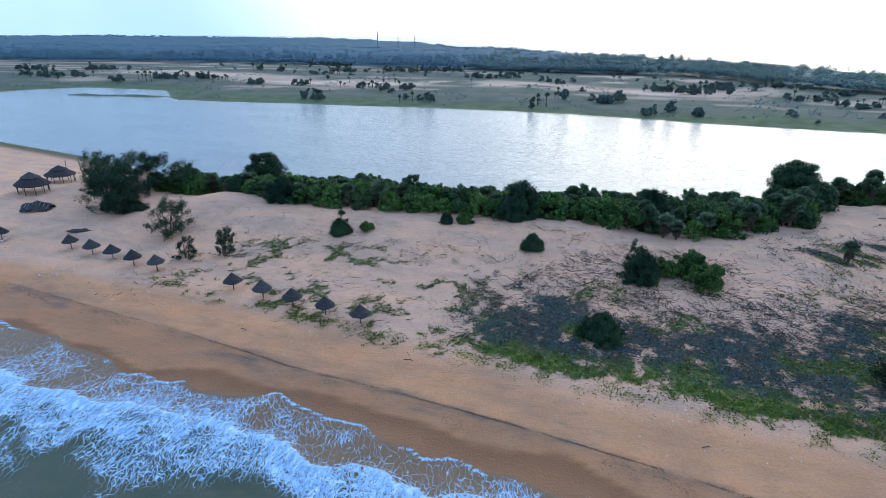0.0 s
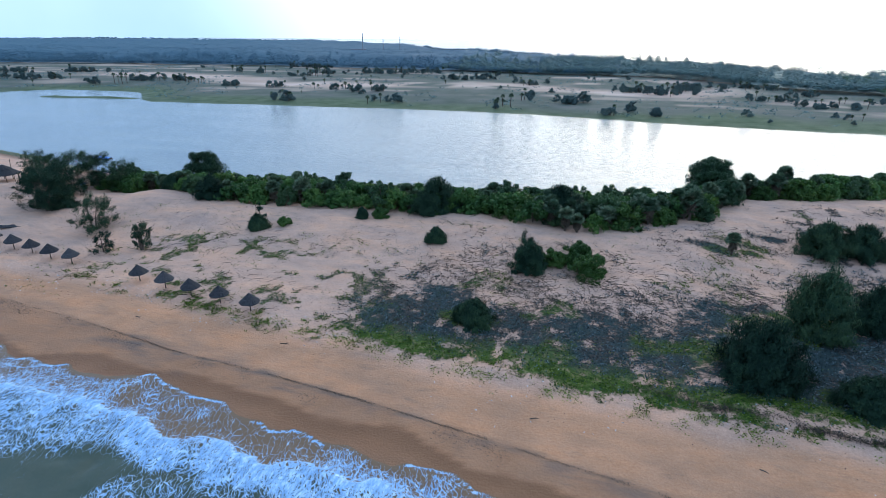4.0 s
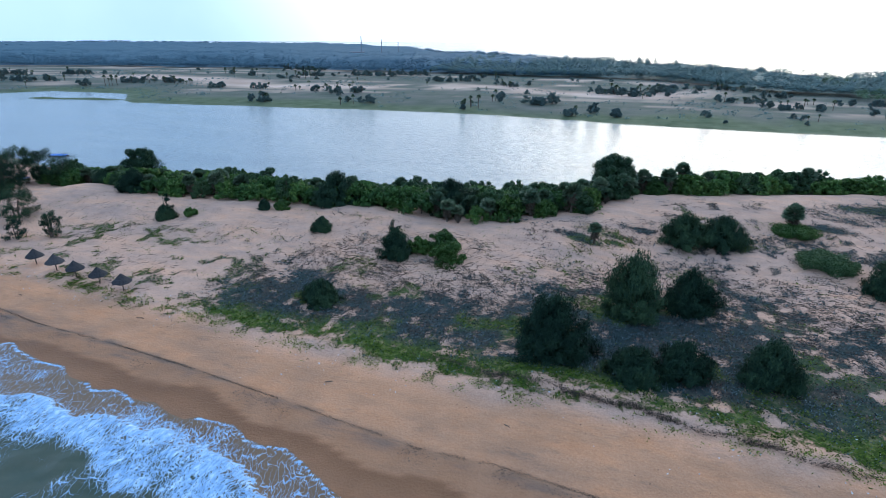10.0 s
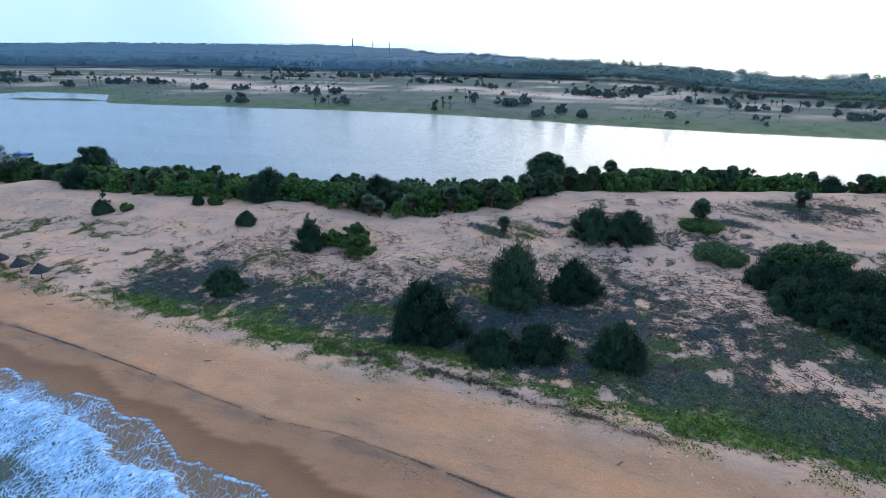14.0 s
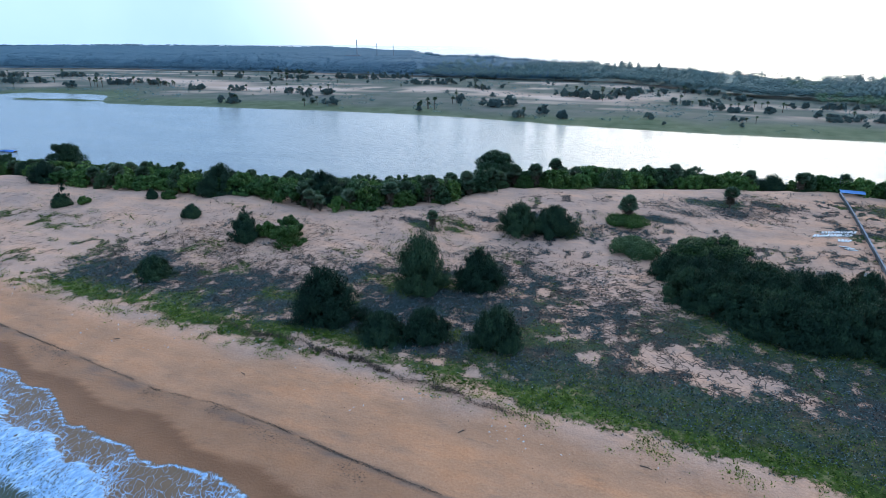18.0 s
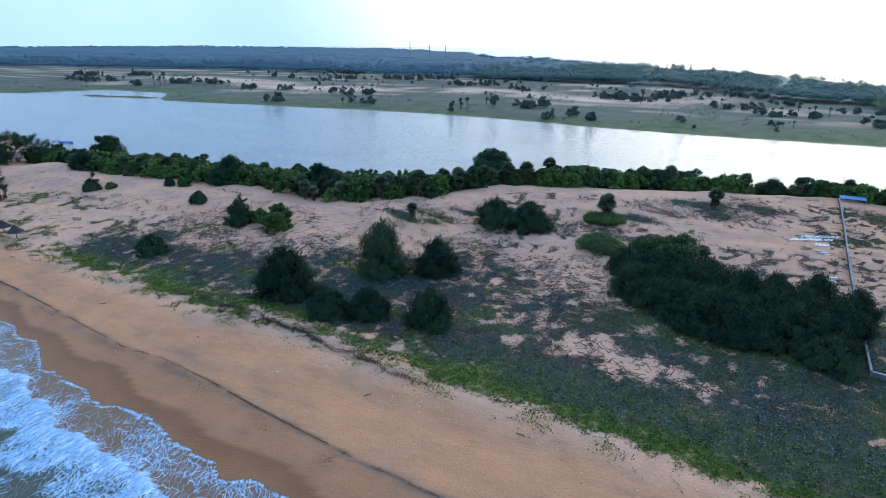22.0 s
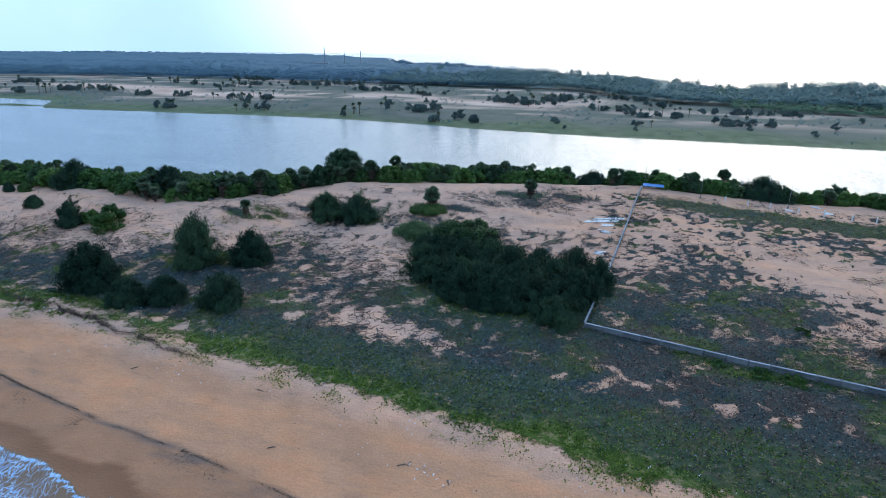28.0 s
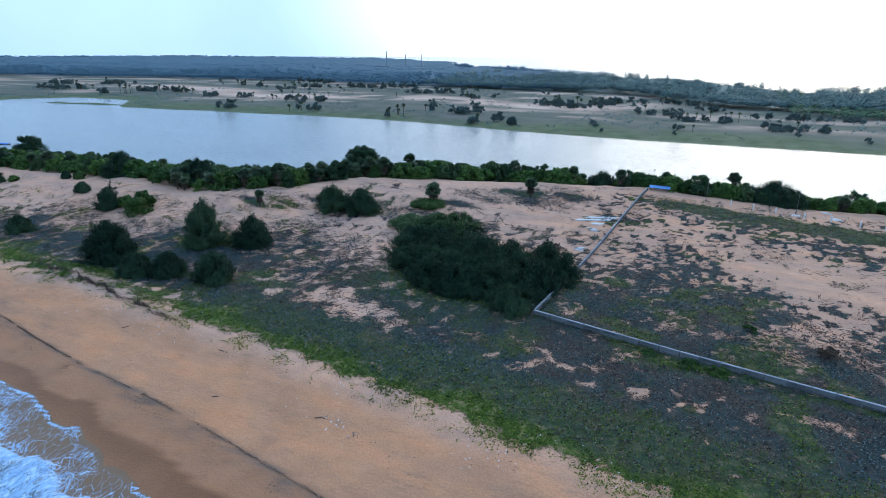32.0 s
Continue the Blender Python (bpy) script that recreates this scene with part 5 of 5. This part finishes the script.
mark = make_marker()
for k, (x, y) in enumerate([(140, 146.4), (144.7, 144.7), (149.2, 143.4), (154.8, 142.2), (159.6, 140.8), (164.8, 139.8), (169.0, 138.8), (174, 137.6), (179, 136.4)]):
    put(mark, x, y, sink=0.4) if k == 0 else clone(mark, x, y, RNG.uniform(-0.2, 0.2), 1.0, 1.0, 0.4)
for k in range(12):
    clone(mark, 128 + k * 5.2, 156.5 - 0.05 * k + RNG.uniform(-0.5, 0.5), 0.1, 0.9, 1.0, 0.4)


# stacks of precast panels on the sand
def slab_thing(me, x, y, z, an):
    t = new("concrete_panel", me)
    t.matrix_basis = Matrix.Translation((x, y, z)) @ Matrix.Rotation(an, 4, "Z")
    return tagged(t, "pale precast concrete panel lying on the sand", "panel", "stacked panels")


SLAB = shared("concrete_panel", box_bm(1.7, 0.40, 0.09, 0.012), WHITE)
for rowc, (x0, y0, n) in enumerate([(108.8, 119.6, 12), (110.6, 121.7, 11), (112.4, 117.9, 4)]):
    for k in range(n):
        x, y = x0 + k * 0.58, y0 + RNG.uniform(-0.12, 0.12) + 0.16 * k
        slab_thing(SLAB, x, y, ground_z(x, y) + 0.0, radians(68) + RNG.normal() * 0.12)
for x, y, n in [(112.9, 113.8, 3), (112.6, 102.6, 3), (161.2, 142.8, 3), (160, 148.4, 2), (153.3, 143.6, 2)]:
    for k in range(n):
        slab_thing(SLAB, x + RNG.normal() * 0.5, y + k * 0.5, ground_z(x, y) + 0.03 + 0.09 * k, RNG.normal() * 0.2)

# boat under a blue sheet at the lagoon's edge
boat = thing("covered_boat", "boat covered with a bright blue sheet on the lagoon", "boat")
bm = bmesh.new()
secs = []
for k in range(9):
    u = k / 8 * 2 - 1
    w = 1.3 * (1 - abs(u) ** 2.6) + 0.08
    secs.append([bm.verts.new((u * 5.2, w * math.cos(a), 0.95 + 0.3 * u * u + (-1.0 * math.sin(a)) * (0.9 - 0.3 * u * u))) for a in np.linspace(0, math.pi, 7)])
for a, b in zip(secs[:-1], secs[1:]):
    for k in range(6):
        bm.faces.new((a[k], a[k + 1], b[k + 1], b[k]))
part("hull", bm, POST, boat)
bm = bmesh.new()
bmesh.ops.create_grid(bm, x_segments=14, y_segments=8, size=1)
for v in bm.verts:
    v.co = Vector((v.co.x * 4.2, v.co.y * 1.7, 1.6 - 0.5 * v.co.y ** 2 - 0.25 * v.co.x ** 2 + 0.05 * RNG.normal()))
geom = bmesh.ops.extrude_face_region(bm, geom=bm.faces[:])
for v in [g for g in geom["geom"] if isinstance(g, bmesh.types.BMVert)]:
    v.co.z -= 0.05
cover_ob = part("canopy", bm, BLUE, boat)
for k in range(6):
    bm = bmesh.new()
    stem(bm, ((k % 3 - 1) * 3.4, -1.1 if k < 3 else 1.1, 0.5), ((k % 3 - 1) * 3.4, -1.3 if k < 3 else 1.3, 1.35), 0.04, 0.04, 5)
    part("canopy_pole", bm, STEEL, cover_ob)
boat.matrix_basis = Matrix.Translation((-140.2, 139.6, -0.45)) @ Matrix.Rotation(0.2, 4, "Z") @ Matrix.Diagonal((0.7, 0.7, 0.7, 1))


# ---- the plain beyond the lagoon ----
farbase = []
for k in range(5):
    r, h = RNG.uniform(2.6, 4.0), RNG.uniform(4.6, 7.2)
    farbase.append(make_tree("plain_tree", r, h, HAZEPLAINTREE, RNG, "distant dark round tree on the grassy plain", "tree", 18, 56, (0.72, 0.6), 0.16, 0.2, "trees on the plain", 0.2, 0.0, True))
farpalm = [make_palm("plain_palm", RNG.uniform(1.5, 2.0), RNG.uniform(5.5, 9.5), RNG, "distant fan palm on the grassy plain", "palms on the plain", True, 30, 0.0) for k in range(4)]


def far_spot(src, x, y, s=1.0):
    plant(src, x, y, s, 1.0, 0.15)


WEST = [(-345, 354, 8), (-351, 381, 12), (-338, 385, 12), (-322, 391, 14), (-300, 385, 12), (-261, 371, 9), (-177, 365, 9), (-165, 368, 9), (-141, 356, 14), (-170, 302, 13), (-200, 527, 26), (-254, 507, 22),
        (-164, 541, 30), (-567, 435, 30), (-454, 360, 22), (-426, 369, 12), (-334, 500, 24), (-319, 600, 40), (-363, 348, 6), (-114, 304, 5), (-105, 307, 5), (-220, 373, 9), (-250, 470, 20), (-480, 450, 30)]
EAST = [(-111, 484, 18), (-89, 492, 10), (-81, 531, 8), (-42, 449, 7), (-55, 458, 6), (-10, 332, 8), (-33, 340, 6), (26, 306, 6), (37, 297, 4), (16, 293, 4), (24, 413, 8), (33, 416, 10), (50, 403, 18), (61, 426, 12),
        (80, 443, 20), (105, 464, 16), (122, 458, 14), (107, 380, 14), (122, 356, 12), (137, 359, 12), (135, 423, 14), (125, 303, 5), (-1, 335, 5), (-44, 300, 5), (-37, 309, 4), (175, 330, 20), (190, 390, 26)]
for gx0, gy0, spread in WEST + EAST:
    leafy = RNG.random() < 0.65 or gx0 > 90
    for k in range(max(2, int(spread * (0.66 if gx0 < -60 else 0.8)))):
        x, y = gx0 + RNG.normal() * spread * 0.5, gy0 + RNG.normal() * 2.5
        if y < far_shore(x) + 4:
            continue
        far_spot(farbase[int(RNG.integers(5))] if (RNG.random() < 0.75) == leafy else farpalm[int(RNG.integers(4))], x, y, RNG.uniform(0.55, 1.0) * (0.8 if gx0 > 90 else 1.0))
for k in range(100):
    x = RNG.uniform(-520, 330) if k < 50 else RNG.uniform(-60, 300)
    y = float(far_shore(x)) + RNG.uniform(8, 300)
    if x > 100 and y > 400:
        continue
    far_spot(farbase[int(RNG.integers(5))] if RNG.random() < 0.6 else farpalm[int(RNG.integers(4))], x, y, RNG.uniform(0.3, 0.7))


# far plantation forest, one mass of crowns
def forest(name, count, xlim, ylim_fn, hgt, mat, size, label, seed, per=46, fine=0.62):
    rng = np.random.default_rng(seed)
    x = rng.uniform(xlim[0], xlim[1], count)
    lo, hi = ylim_fn(x)
    y = lo + (hi - lo) * rng.uniform(0, 1, count) ** 1.9
    ok = y < land_end(x) - 6
    x, y = x[ok], y[ok]
    count = len(x)
    z = height(x, y)
    h = hgt * (0.55 + 0.9 * fbm(x, y, 90, seed, 4)) * rng.uniform(0.80, 1.08, count) * (0.5 + 0.5 * smooth(-10, 90, y - lo[ok]))
    d = rng.normal(size=(count * per, 3))
    d /= np.linalg.norm(d, axis=1, keepdims=True)
    w = np.repeat(np.arange(count), per)
    lift = 0.66 + 0.32 * d[:, 2] * rng.uniform(0.6, 1.05, count * per)
    out = size * rng.uniform(0.35, 1.0, count * per) * rng.uniform(0.6, 1.5, count)[w]
    p = np.stack([x[w] + d[:, 0] * out, y[w] + d[:, 1] * out, z[w] + h[w] * lift], 1)
    d[:, 2] = np.abs(d[:, 2]) + 1.3
    me = leaves(name, p, d, size * fine, size * fine * 0.66, mat, rng)
    return tagged(new(name, me), label, "forest", kind="stuff")


def understorey(name, xlim, lo, hi, hgt, mat, label, step, seed):
    """The closed lower canopy of a forest, bumpy with crowns."""
    def top(x, y):
        rim = smooth(4, 110, y - lo(x)) * smooth(2, -8, y - hi(x)) * smooth(4, -12, y - land_end(x))
        return height(x, y) - 1.0 + rim * (1 + hgt * (0.38 + 0.6 * fbm(x, y, 90, seed, 4)) + hgt * 0.34 * (fbm(x, y, 10, seed + 5, 2) - 0.3))
    xs = np.arange(xlim[0], xlim[1], step)
    ys = np.arange(float(np.min(lo(xs))) - 8, float(np.max(hi(xs))) + 8, step)
    return tagged(grid_sheet(name, xs, ys, top, mat, {}), label, "forest", kind="stuff")


def forest_low(x):
    return np.interp(x, [-2200, -900, -760, -550, -306, -106, 52, 110, 150, 224, 400, 900], [420, 540, 560, 600, 600, 585, 560, 500, 455, 440, 400, 380])


understorey("forest_canopy", (-2400, -60), forest_low, lambda x: forest_low(x) + np.interp(x, [-900, -300, -60], [1700, 420, 200]), 14.5, HAZEGREEN, "closed canopy of the plantation, tinted haze blue", 8.0, 3)
forest("plantation_forest", 7000, (-1500, 20), lambda x: (forest_low(x), forest_low(x) + 420), 14, HAZEGREEN, 4.6, "dense plantation forest across the plain, tinted haze blue", 3, 34, 0.42)
understorey("lagoon_canopy", (-170, 700), forest_low, lambda x: np.minimum(forest_low(x) + 205, land_end(x)), 10.5, HAZETREE, "closed canopy of the woods, greyed with haze", 6.0, 7)
forest("lagoon_forest", 2300, (-160, 700), lambda x: (forest_low(x), np.minimum(forest_low(x) + 200, land_end(x))), 15.0, HAZETREE, 4.4, "dark mixed woods behind the plain", 7, 84, 0.40)
forest("distant_woods", 6000, (-3400, 2400), lambda x: (forest_low(x) + 380, np.full_like(x, 3200.0)), 11, HAZEGREEN, 10.0, "wooded distance reaching the horizon", 4, 16, 0.8)


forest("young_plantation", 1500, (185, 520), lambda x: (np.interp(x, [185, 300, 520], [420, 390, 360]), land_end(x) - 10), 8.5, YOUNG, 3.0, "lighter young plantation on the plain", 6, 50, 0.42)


# chimneys of a far power station
works = thing("power_station", "distant grey power station with slim chimneys", "building")
for x, h, r in ((0, 38, 1.1), (34, 33, 0.8), (62, 33, 0.8)):
    bm = bmesh.new()
    stem(bm, (x, 0, -1), (x, 0, h), r, r * 0.65, 10)
    part("chimney", bm, HAZEWALL, works)
for x, w, h in ((-8, 26, 14), (24, 30, 12), (52, 24, 11)):
    bm = box_bm(w, 16, h, 0.2)
    bmesh.ops.translate(bm, verts=bm.verts[:], vec=(x, 14, -1))
    part("hall", bm, HAZEWALL, works)
works.matrix_basis = Matrix.Translation((-391, 907, 1.5)) @ Matrix.Rotation(radians(23), 4, "Z")


# ---- ground plants and litter ----
def scatter(count, box, weight, rng):
    x, y = rng.uniform(box[0], box[1], count), rng.uniform(box[2], box[3], count)
    keep = rng.uniform(0, 1, count) < weight(x, y)
    return x[keep], y[keep]


def tufts(name, count, box, weight, mat, leaf, per, lift, label, seed):
    rng = np.random.default_rng(seed)
    x, y = scatter(count, box, weight, rng)
    w = np.repeat(np.arange(len(x)), per)
    p = np.stack([x[w] + rng.normal(size=len(w)) * leaf * 0.7, y[w] + rng.normal(size=len(w)) * leaf * 0.7, np.zeros(len(w))], 1)
    p[:, 2] = height(p[:, 0], p[:, 1]) + rng.uniform(0.02, lift, len(w))
    nrm = rng.normal(size=p.shape) * 0.6
    nrm[:, 2] += 0.8
    return tagged(new(name, leaves(name, p, nrm, leaf, leaf * 0.42, mat, rng)), label, "plants", kind="stuff")


def dry_patch(x, y):
    """Where the creeper has dried to brown."""
    n = fbm(x, y, 8, 611, 4)
    return (1 - 0.8 * np.exp(-(((x - 84) / 22) ** 4 + ((y - 55) / 6) ** 4))) * np.clip(smooth(0.48, 0.62, n + 0.15 * smooth(112, 118, x) + 0.07 * np.exp(-(((x - 88) / 16) ** 2 + ((y - 66) / 7) ** 2))), 0, 1)


tufts("creeper_mat", 250000, (-30, 182, 42, 150), lambda x, y: smooth(-0.12, 0.12, cover(x, y) - 0.44 - 2.4 * (fbm(x, y, 0.9, 411, 3) - 0.5)) * smooth(0.05, 0.3, cover(x, y)) * (1 - 0.8 * grassy(x, y)) * (1 - 0.85 * dry_patch(x, y)), CREEP, 0.25, 3, 0.36, "grey-green creeping plants matted over the sand", 11)
tufts("dry_creeper", 150000, (-30, 182, 42, 150), lambda x, y: smooth(-0.12, 0.12, cover(x, y) - 0.44 - 2.4 * (fbm(x, y, 0.9, 411, 3) - 0.5)) * smooth(0.05, 0.3, cover(x, y)) * (1 - grassy(x, y)) * dry_patch(x, y), DRYCREEP, 0.30, 2, 0.3, "dried brown creeper matted over the sand", 13)
tufts("dune_grass", 260000, (-75, 182, 41, 148), lambda x, y: smooth(-0.15, 0.15, cover(x, y) - 0.45 - 2.4 * (fbm(x, y, 1.4, 412, 3) - 0.5)) * smooth(0.05, 0.3, cover(x, y)) * grassy(x, y), GRASS, 0.28, 3, 0.28, "fresh green grass along the edge of the beach", 12)


def stems(name, count, box, weight, seed, label, mat=None, thick=0.016):
    """Dead runners of creepers lying on the sand."""
    rng = np.random.default_rng(seed)
    x, y = scatter(count, box, weight, rng)
    V, F = [], []
    for a, b in zip(x, y):
        ang, n = rng.uniform(0, 6.28), int(rng.integers(3, 9))
        px, py = a, b
        for k in range(n):
            ang += rng.normal() * 0.7
            L = rng.uniform(0.15, 0.36)
            qx, qy = px + math.cos(ang) * L, py + math.sin(ang) * L
            ox, oy = -math.sin(ang) * thick, math.cos(ang) * thick
            V.append((px, py, qx, qy, ox, oy))
            px, py = qx, qy
    V = np.array(V)
    za, zb = height(V[:, 0], V[:, 1]) + 0.005, height(V[:, 2], V[:, 3]) + 0.005
    P = np.stack([np.stack([V[:, 0] + V[:, 4], V[:, 1] + V[:, 5], za], 1), np.stack([V[:, 2] + V[:, 4], V[:, 3] + V[:, 5], zb], 1), np.stack([V[:, 2] - V[:, 4], V[:, 3] - V[:, 5], zb], 1), np.stack([V[:, 0] - V[:, 4], V[:, 1] - V[:, 5], za], 1),
                  np.stack([V[:, 0], V[:, 1], za + 0.035], 1), np.stack([V[:, 2], V[:, 3], zb + 0.035], 1)], 1).reshape(-1, 3)
    i = np.arange(len(V))[:, None] * 6
    F = np.concatenate([i + [0, 1, 5, 4], i + [4, 5, 2, 3]], 0)
    return tagged(new(name, mesh_from(name, P, F, mat or TWIG)), label, "stems", kind="stuff")


def strand(name, count, xlim, line, power, wide, mat, leaf, lift, label, seed):
    """Bits strewn densely along a line over the sand."""
    rng = np.random.default_rng(seed)
    x = rng.uniform(xlim[0], xlim[1], count)
    keep = rng.uniform(0, 1, count) < power(x)
    x = x[keep]
    lean = rng.normal(size=len(x))
    y = line(x) + wide * lean - 0.5 * wide * np.abs(rng.normal(size=len(x)))
    p = np.stack([x, y, height(x, y) + rng.uniform(0.01, lift, len(x))], 1)
    nrm = rng.normal(size=p.shape) * 0.5
    nrm[:, 2] += 0.9
    axis = rng.normal(size=p.shape) * 0.6 + np.array([1.0, -0.15, 0.0])
    return tagged(new(name, leaves(name, p, nrm, leaf, leaf * 0.35, mat, rng, 0.0, axis)), label, "litter", kind="stuff")


strand("scarp_roots", 9000, (16, 67), lambda x: scarp_y(x) - 0.1, lambda x: smooth(16, 32, x) * smooth(67, 60, x) * (0.35 + 0.65 * smooth(0.35, 0.6, vnoise(x, x * 0, 3, 18))), 0.13, TWIG, 0.2, 0.4, "dark roots along the low erosion scarp", 17)
strand("drift_weed", 26000, (-100, 140), drift_y, lambda x: drift_power(x) * (0.3 + 0.7 * vnoise(x, x * 0, 9, 27)) * smooth(0.1, 0.4, vnoise(x, x * 0, 1.4, 28)), 0.10, TWIG, 0.14, 0.05, "dark dry weed along the drift line", 15)
strand("loose_weed", 9000, (-100, 140), lambda x: drift_y(x) - 0.9 + 1.2 * (vnoise(x, x * 0, 6, 38) - 0.5), lambda x: 0.8 * smooth(0.5, 0.75, vnoise(x, x * 0, 3.1, 48)), 0.5, TWIG, 0.2, 0.04, "loose dark weed below the drift line", 25)
tufts("plain_scrub", 3500, (-520, 420, 280, 560), lambda x, y: (y > far_shore(x) + 6) * smooth(0.42, 0.62, fbm(x, y, 35, 501, 3)), HAZETREE, 1.3, 7, 1.3, "low scrub dotted over the plain", 18)
stems("dead_runners", 46000, (-70, 180, 60, 146), lambda x, y: smooth(0.42, 0.62, fbm(x, y, 7, 301, 3)) * (0.3 + 0.7 * smooth(98, 84, y)) * smooth(0, 5, crest(x) - y) * (0.35 + 0.65 * smooth(-30, 0, x)) * (0.25 + smooth(0.03, 0.3, cover(x, y))) * smooth(1.0, 0.5, cover(x, y)), 21, "dark dead creeper runners strewn over the sand")
tufts("grass_runners", 80000, (-40, 135, 40, 62), lambda x, y: np.exp(-((y - veg_edge(x) + 0.6) / 1.2) ** 2) * smooth(0.42, 0.62, fbm(x, y, 2.2, 401, 3)), GRASS, 0.24, 2, 0.12, "green runners creeping down onto the beach", 22)
tufts("beach_litter", 9000, (-90, 140, 36, 70), lambda x, y: smooth(0.5, 0.8, vnoise(x, y, 5, 333)) * np.exp(-((y - veg_edge(x) + 1.5) / 3.5) ** 2), WHITE, 0.3, 1, 0.08, "scattered shells and pale litter on the upper beach", 14)

tufts("beach_twigs", 5000, (-100, 140, 30, 64), lambda x, y: 0.7 * smooth(0.45, 0.8, vnoise(x, y, 3.5, 343)) * smooth(2, 6, y - shore(x)) * smooth(1, -1, y - veg_edge(x)), TWIG, 0.22, 1, 0.05, "dark twigs and husks strewn over the beach", 16)
tufts("beach_shells", 2200, (-100, 140, 30, 64), lambda x, y: 0.6 * smooth(0.5, 0.8, vnoise(x, y, 6, 353)) * smooth(3, 8, y - shore(x)) * smooth(1, -1, y - veg_edge(x)), WHITE, 0.22, 1, 0.05, "pale shells strewn over the beach", 19)


# driftwood, rubbish and lone plants
def make_driftwood(rng, length):
    t = thing("driftwood", "dark weathered stick of driftwood lying on the beach", "driftwood", "driftwood on the beach")
    bm = bmesh.new()
    mid = (length * 0.1, length * 0.08, 0.06)
    stem(bm, (-length / 2, 0, 0.04), mid, 0.05, 0.045, 6)
    stem(bm, mid, (length / 2, 0, 0.05), 0.045, 0.02, 6)
    part("log", bm, POST, t)
    bm = bmesh.new()
    stem(bm, mid, (length * 0.25, length * 0.25, 0.12), 0.025, 0.01, 5)
    part("branch", bm, POST, t)
    return t


for x, y, L, an in [(97.7, 39.5, 1.3, 0.4), (98.3, 39.9, 0.9, 1.4), (78.0, 45.5, 1.4, -0.2), (84.5, 38.0, 1.1, 0.5), (60.5, 45.0, 1.2, 0.8), (33.0, 46.5, 1.0, -0.5), (12.0, 48.0, 1.3, 0.3), (-20.5, 53.5, 1.6, 0.1), (-44, 54.0, 1.5, -0.3), (102.5, 38.8, 1.0, 2.0)]:
    put(make_driftwood(RNG, L * 0.75), x, y, an, 1.0, 0.0)
put(make_tree("leafy_shrub", 0.9, 1.0, BRIGHT, RNG, "small fresh green shrub among creepers in the walled yard", "shrub", 14, 60, (0.22, 0.14), 0.03, 0.3, "", 0.05), 140.6, 79.4)
put(make_tree("dry_shrub", 1.3, 1.6, DEADPALM, RNG, "dry brown shrub among creepers in the walled yard", "shrub", 14, 70, (0.25, 0.12), 0.05, 0.3, "", 0.06), 149.1, 75.4)
for x, y, r in [(128.4, 67.6, 0.9), (133.0, 66.6, 1.5), (136.2, 66.2, 1.7)]:
    put(make_tree("creeper_clump", r, 0.55, BRIGHT, RNG, "bright green creeper clump growing against the wall's foot", "plant", 20, 60, (0.24, 0.16), 0.02, 0.2, "creepers at the wall", 0.03), x, y)
tufts("dune_debris", 24000, (-110, 70, 58, 100), lambda x, y: 0.8 * smooth(0.4, 0.7, fbm(x, y, 6, 383, 3)) * smooth(0, 4, y - veg_edge(x)) * smooth(0, 5, crest(x) - y), TWIG, 0.2, 1, 0.05, "dark twigs and dry leaves strewn over the dune", 26)
tufts("dune_sprouts", 9000, (-80, 60, 56, 100), lambda x, y: 0.8 * smooth(0.5, 0.72, fbm(x, y, 5, 393, 3)) * smooth(0, 5, crest(x) - y), GRASS, 0.22, 3, 0.16, "sparse green sprouts on the bare sand", 27)
tufts("beach_rubbish", 330, (94, 106, 37, 42), lambda x, y: 0.6 * np.exp(-(((x - 100.3) / 2.6) ** 2 + ((y - 39.3 + 0.12 * (x - 100)) / 0.7) ** 2)), WHITE, 0.34, 1, 0.1, "pale rubbish washed up round driftwood", 28)
stems("creeper_stems", 9000, (0, 112, 66, 104), lambda x, y: 0.8 * smooth(0.47, 0.64, fbm(x, y, 6, 403, 3)) * smooth(98, 84, y) * smooth(0, 6, crest(x) - y) * smooth(0.75, 0.35, cover(x, y)), 29, "long bare creeper stems twisting over the sand", None, 0.035)

stems("bare_runners", 700, (72, 104, 56, 74), lambda x, y: np.exp(-(((x - 87) / 11) ** 2 + ((y - 64 + 0.25 * (x - 87)) / 4.5) ** 2)), 31, "thick dark creeper runners branching over bare sand", None, 0.06)


# blue sheets strung up between the casuarinas
for x, y, w in [(-107.6, 103.2, 2.4), (-116.3, 105.5, 3.2)]:
    t = thing("tarpaulin_shelter", "dark blue tarpaulin strung on poles among casuarinas", "shelter", "tarpaulin shelters")
    bm = bmesh.new()
    bmesh.ops.create_grid(bm, x_segments=8, y_segments=6, size=1)
    for v in bm.verts:
        v.co = Vector((v.co.x * w / 2, v.co.y * w * 0.4, 2.0 - 0.5 * abs(v.co.y) - 0.12 * (1 - v.co.x ** 2) + 0.03 * RNG.normal()))
    geom = bmesh.ops.extrude_face_region(bm, geom=bm.faces[:])
    for v in [g for g in geom["geom"] if isinstance(g, bmesh.types.BMVert)]:
        v.co.z -= 0.03
    part("sheet", bm, BLUE, t)
    for dx in (-1, 1):
        for dy in (-1, 1):
            bm = bmesh.new()
            stem(bm, (dx * w * 0.47, dy * w * 0.37, -0.3), (dx * w * 0.47, dy * w * 0.37, 1.55), 0.05, 0.04, 6)
            part("pole", bm, POST, t)
    put(t, x, y, 0.3)
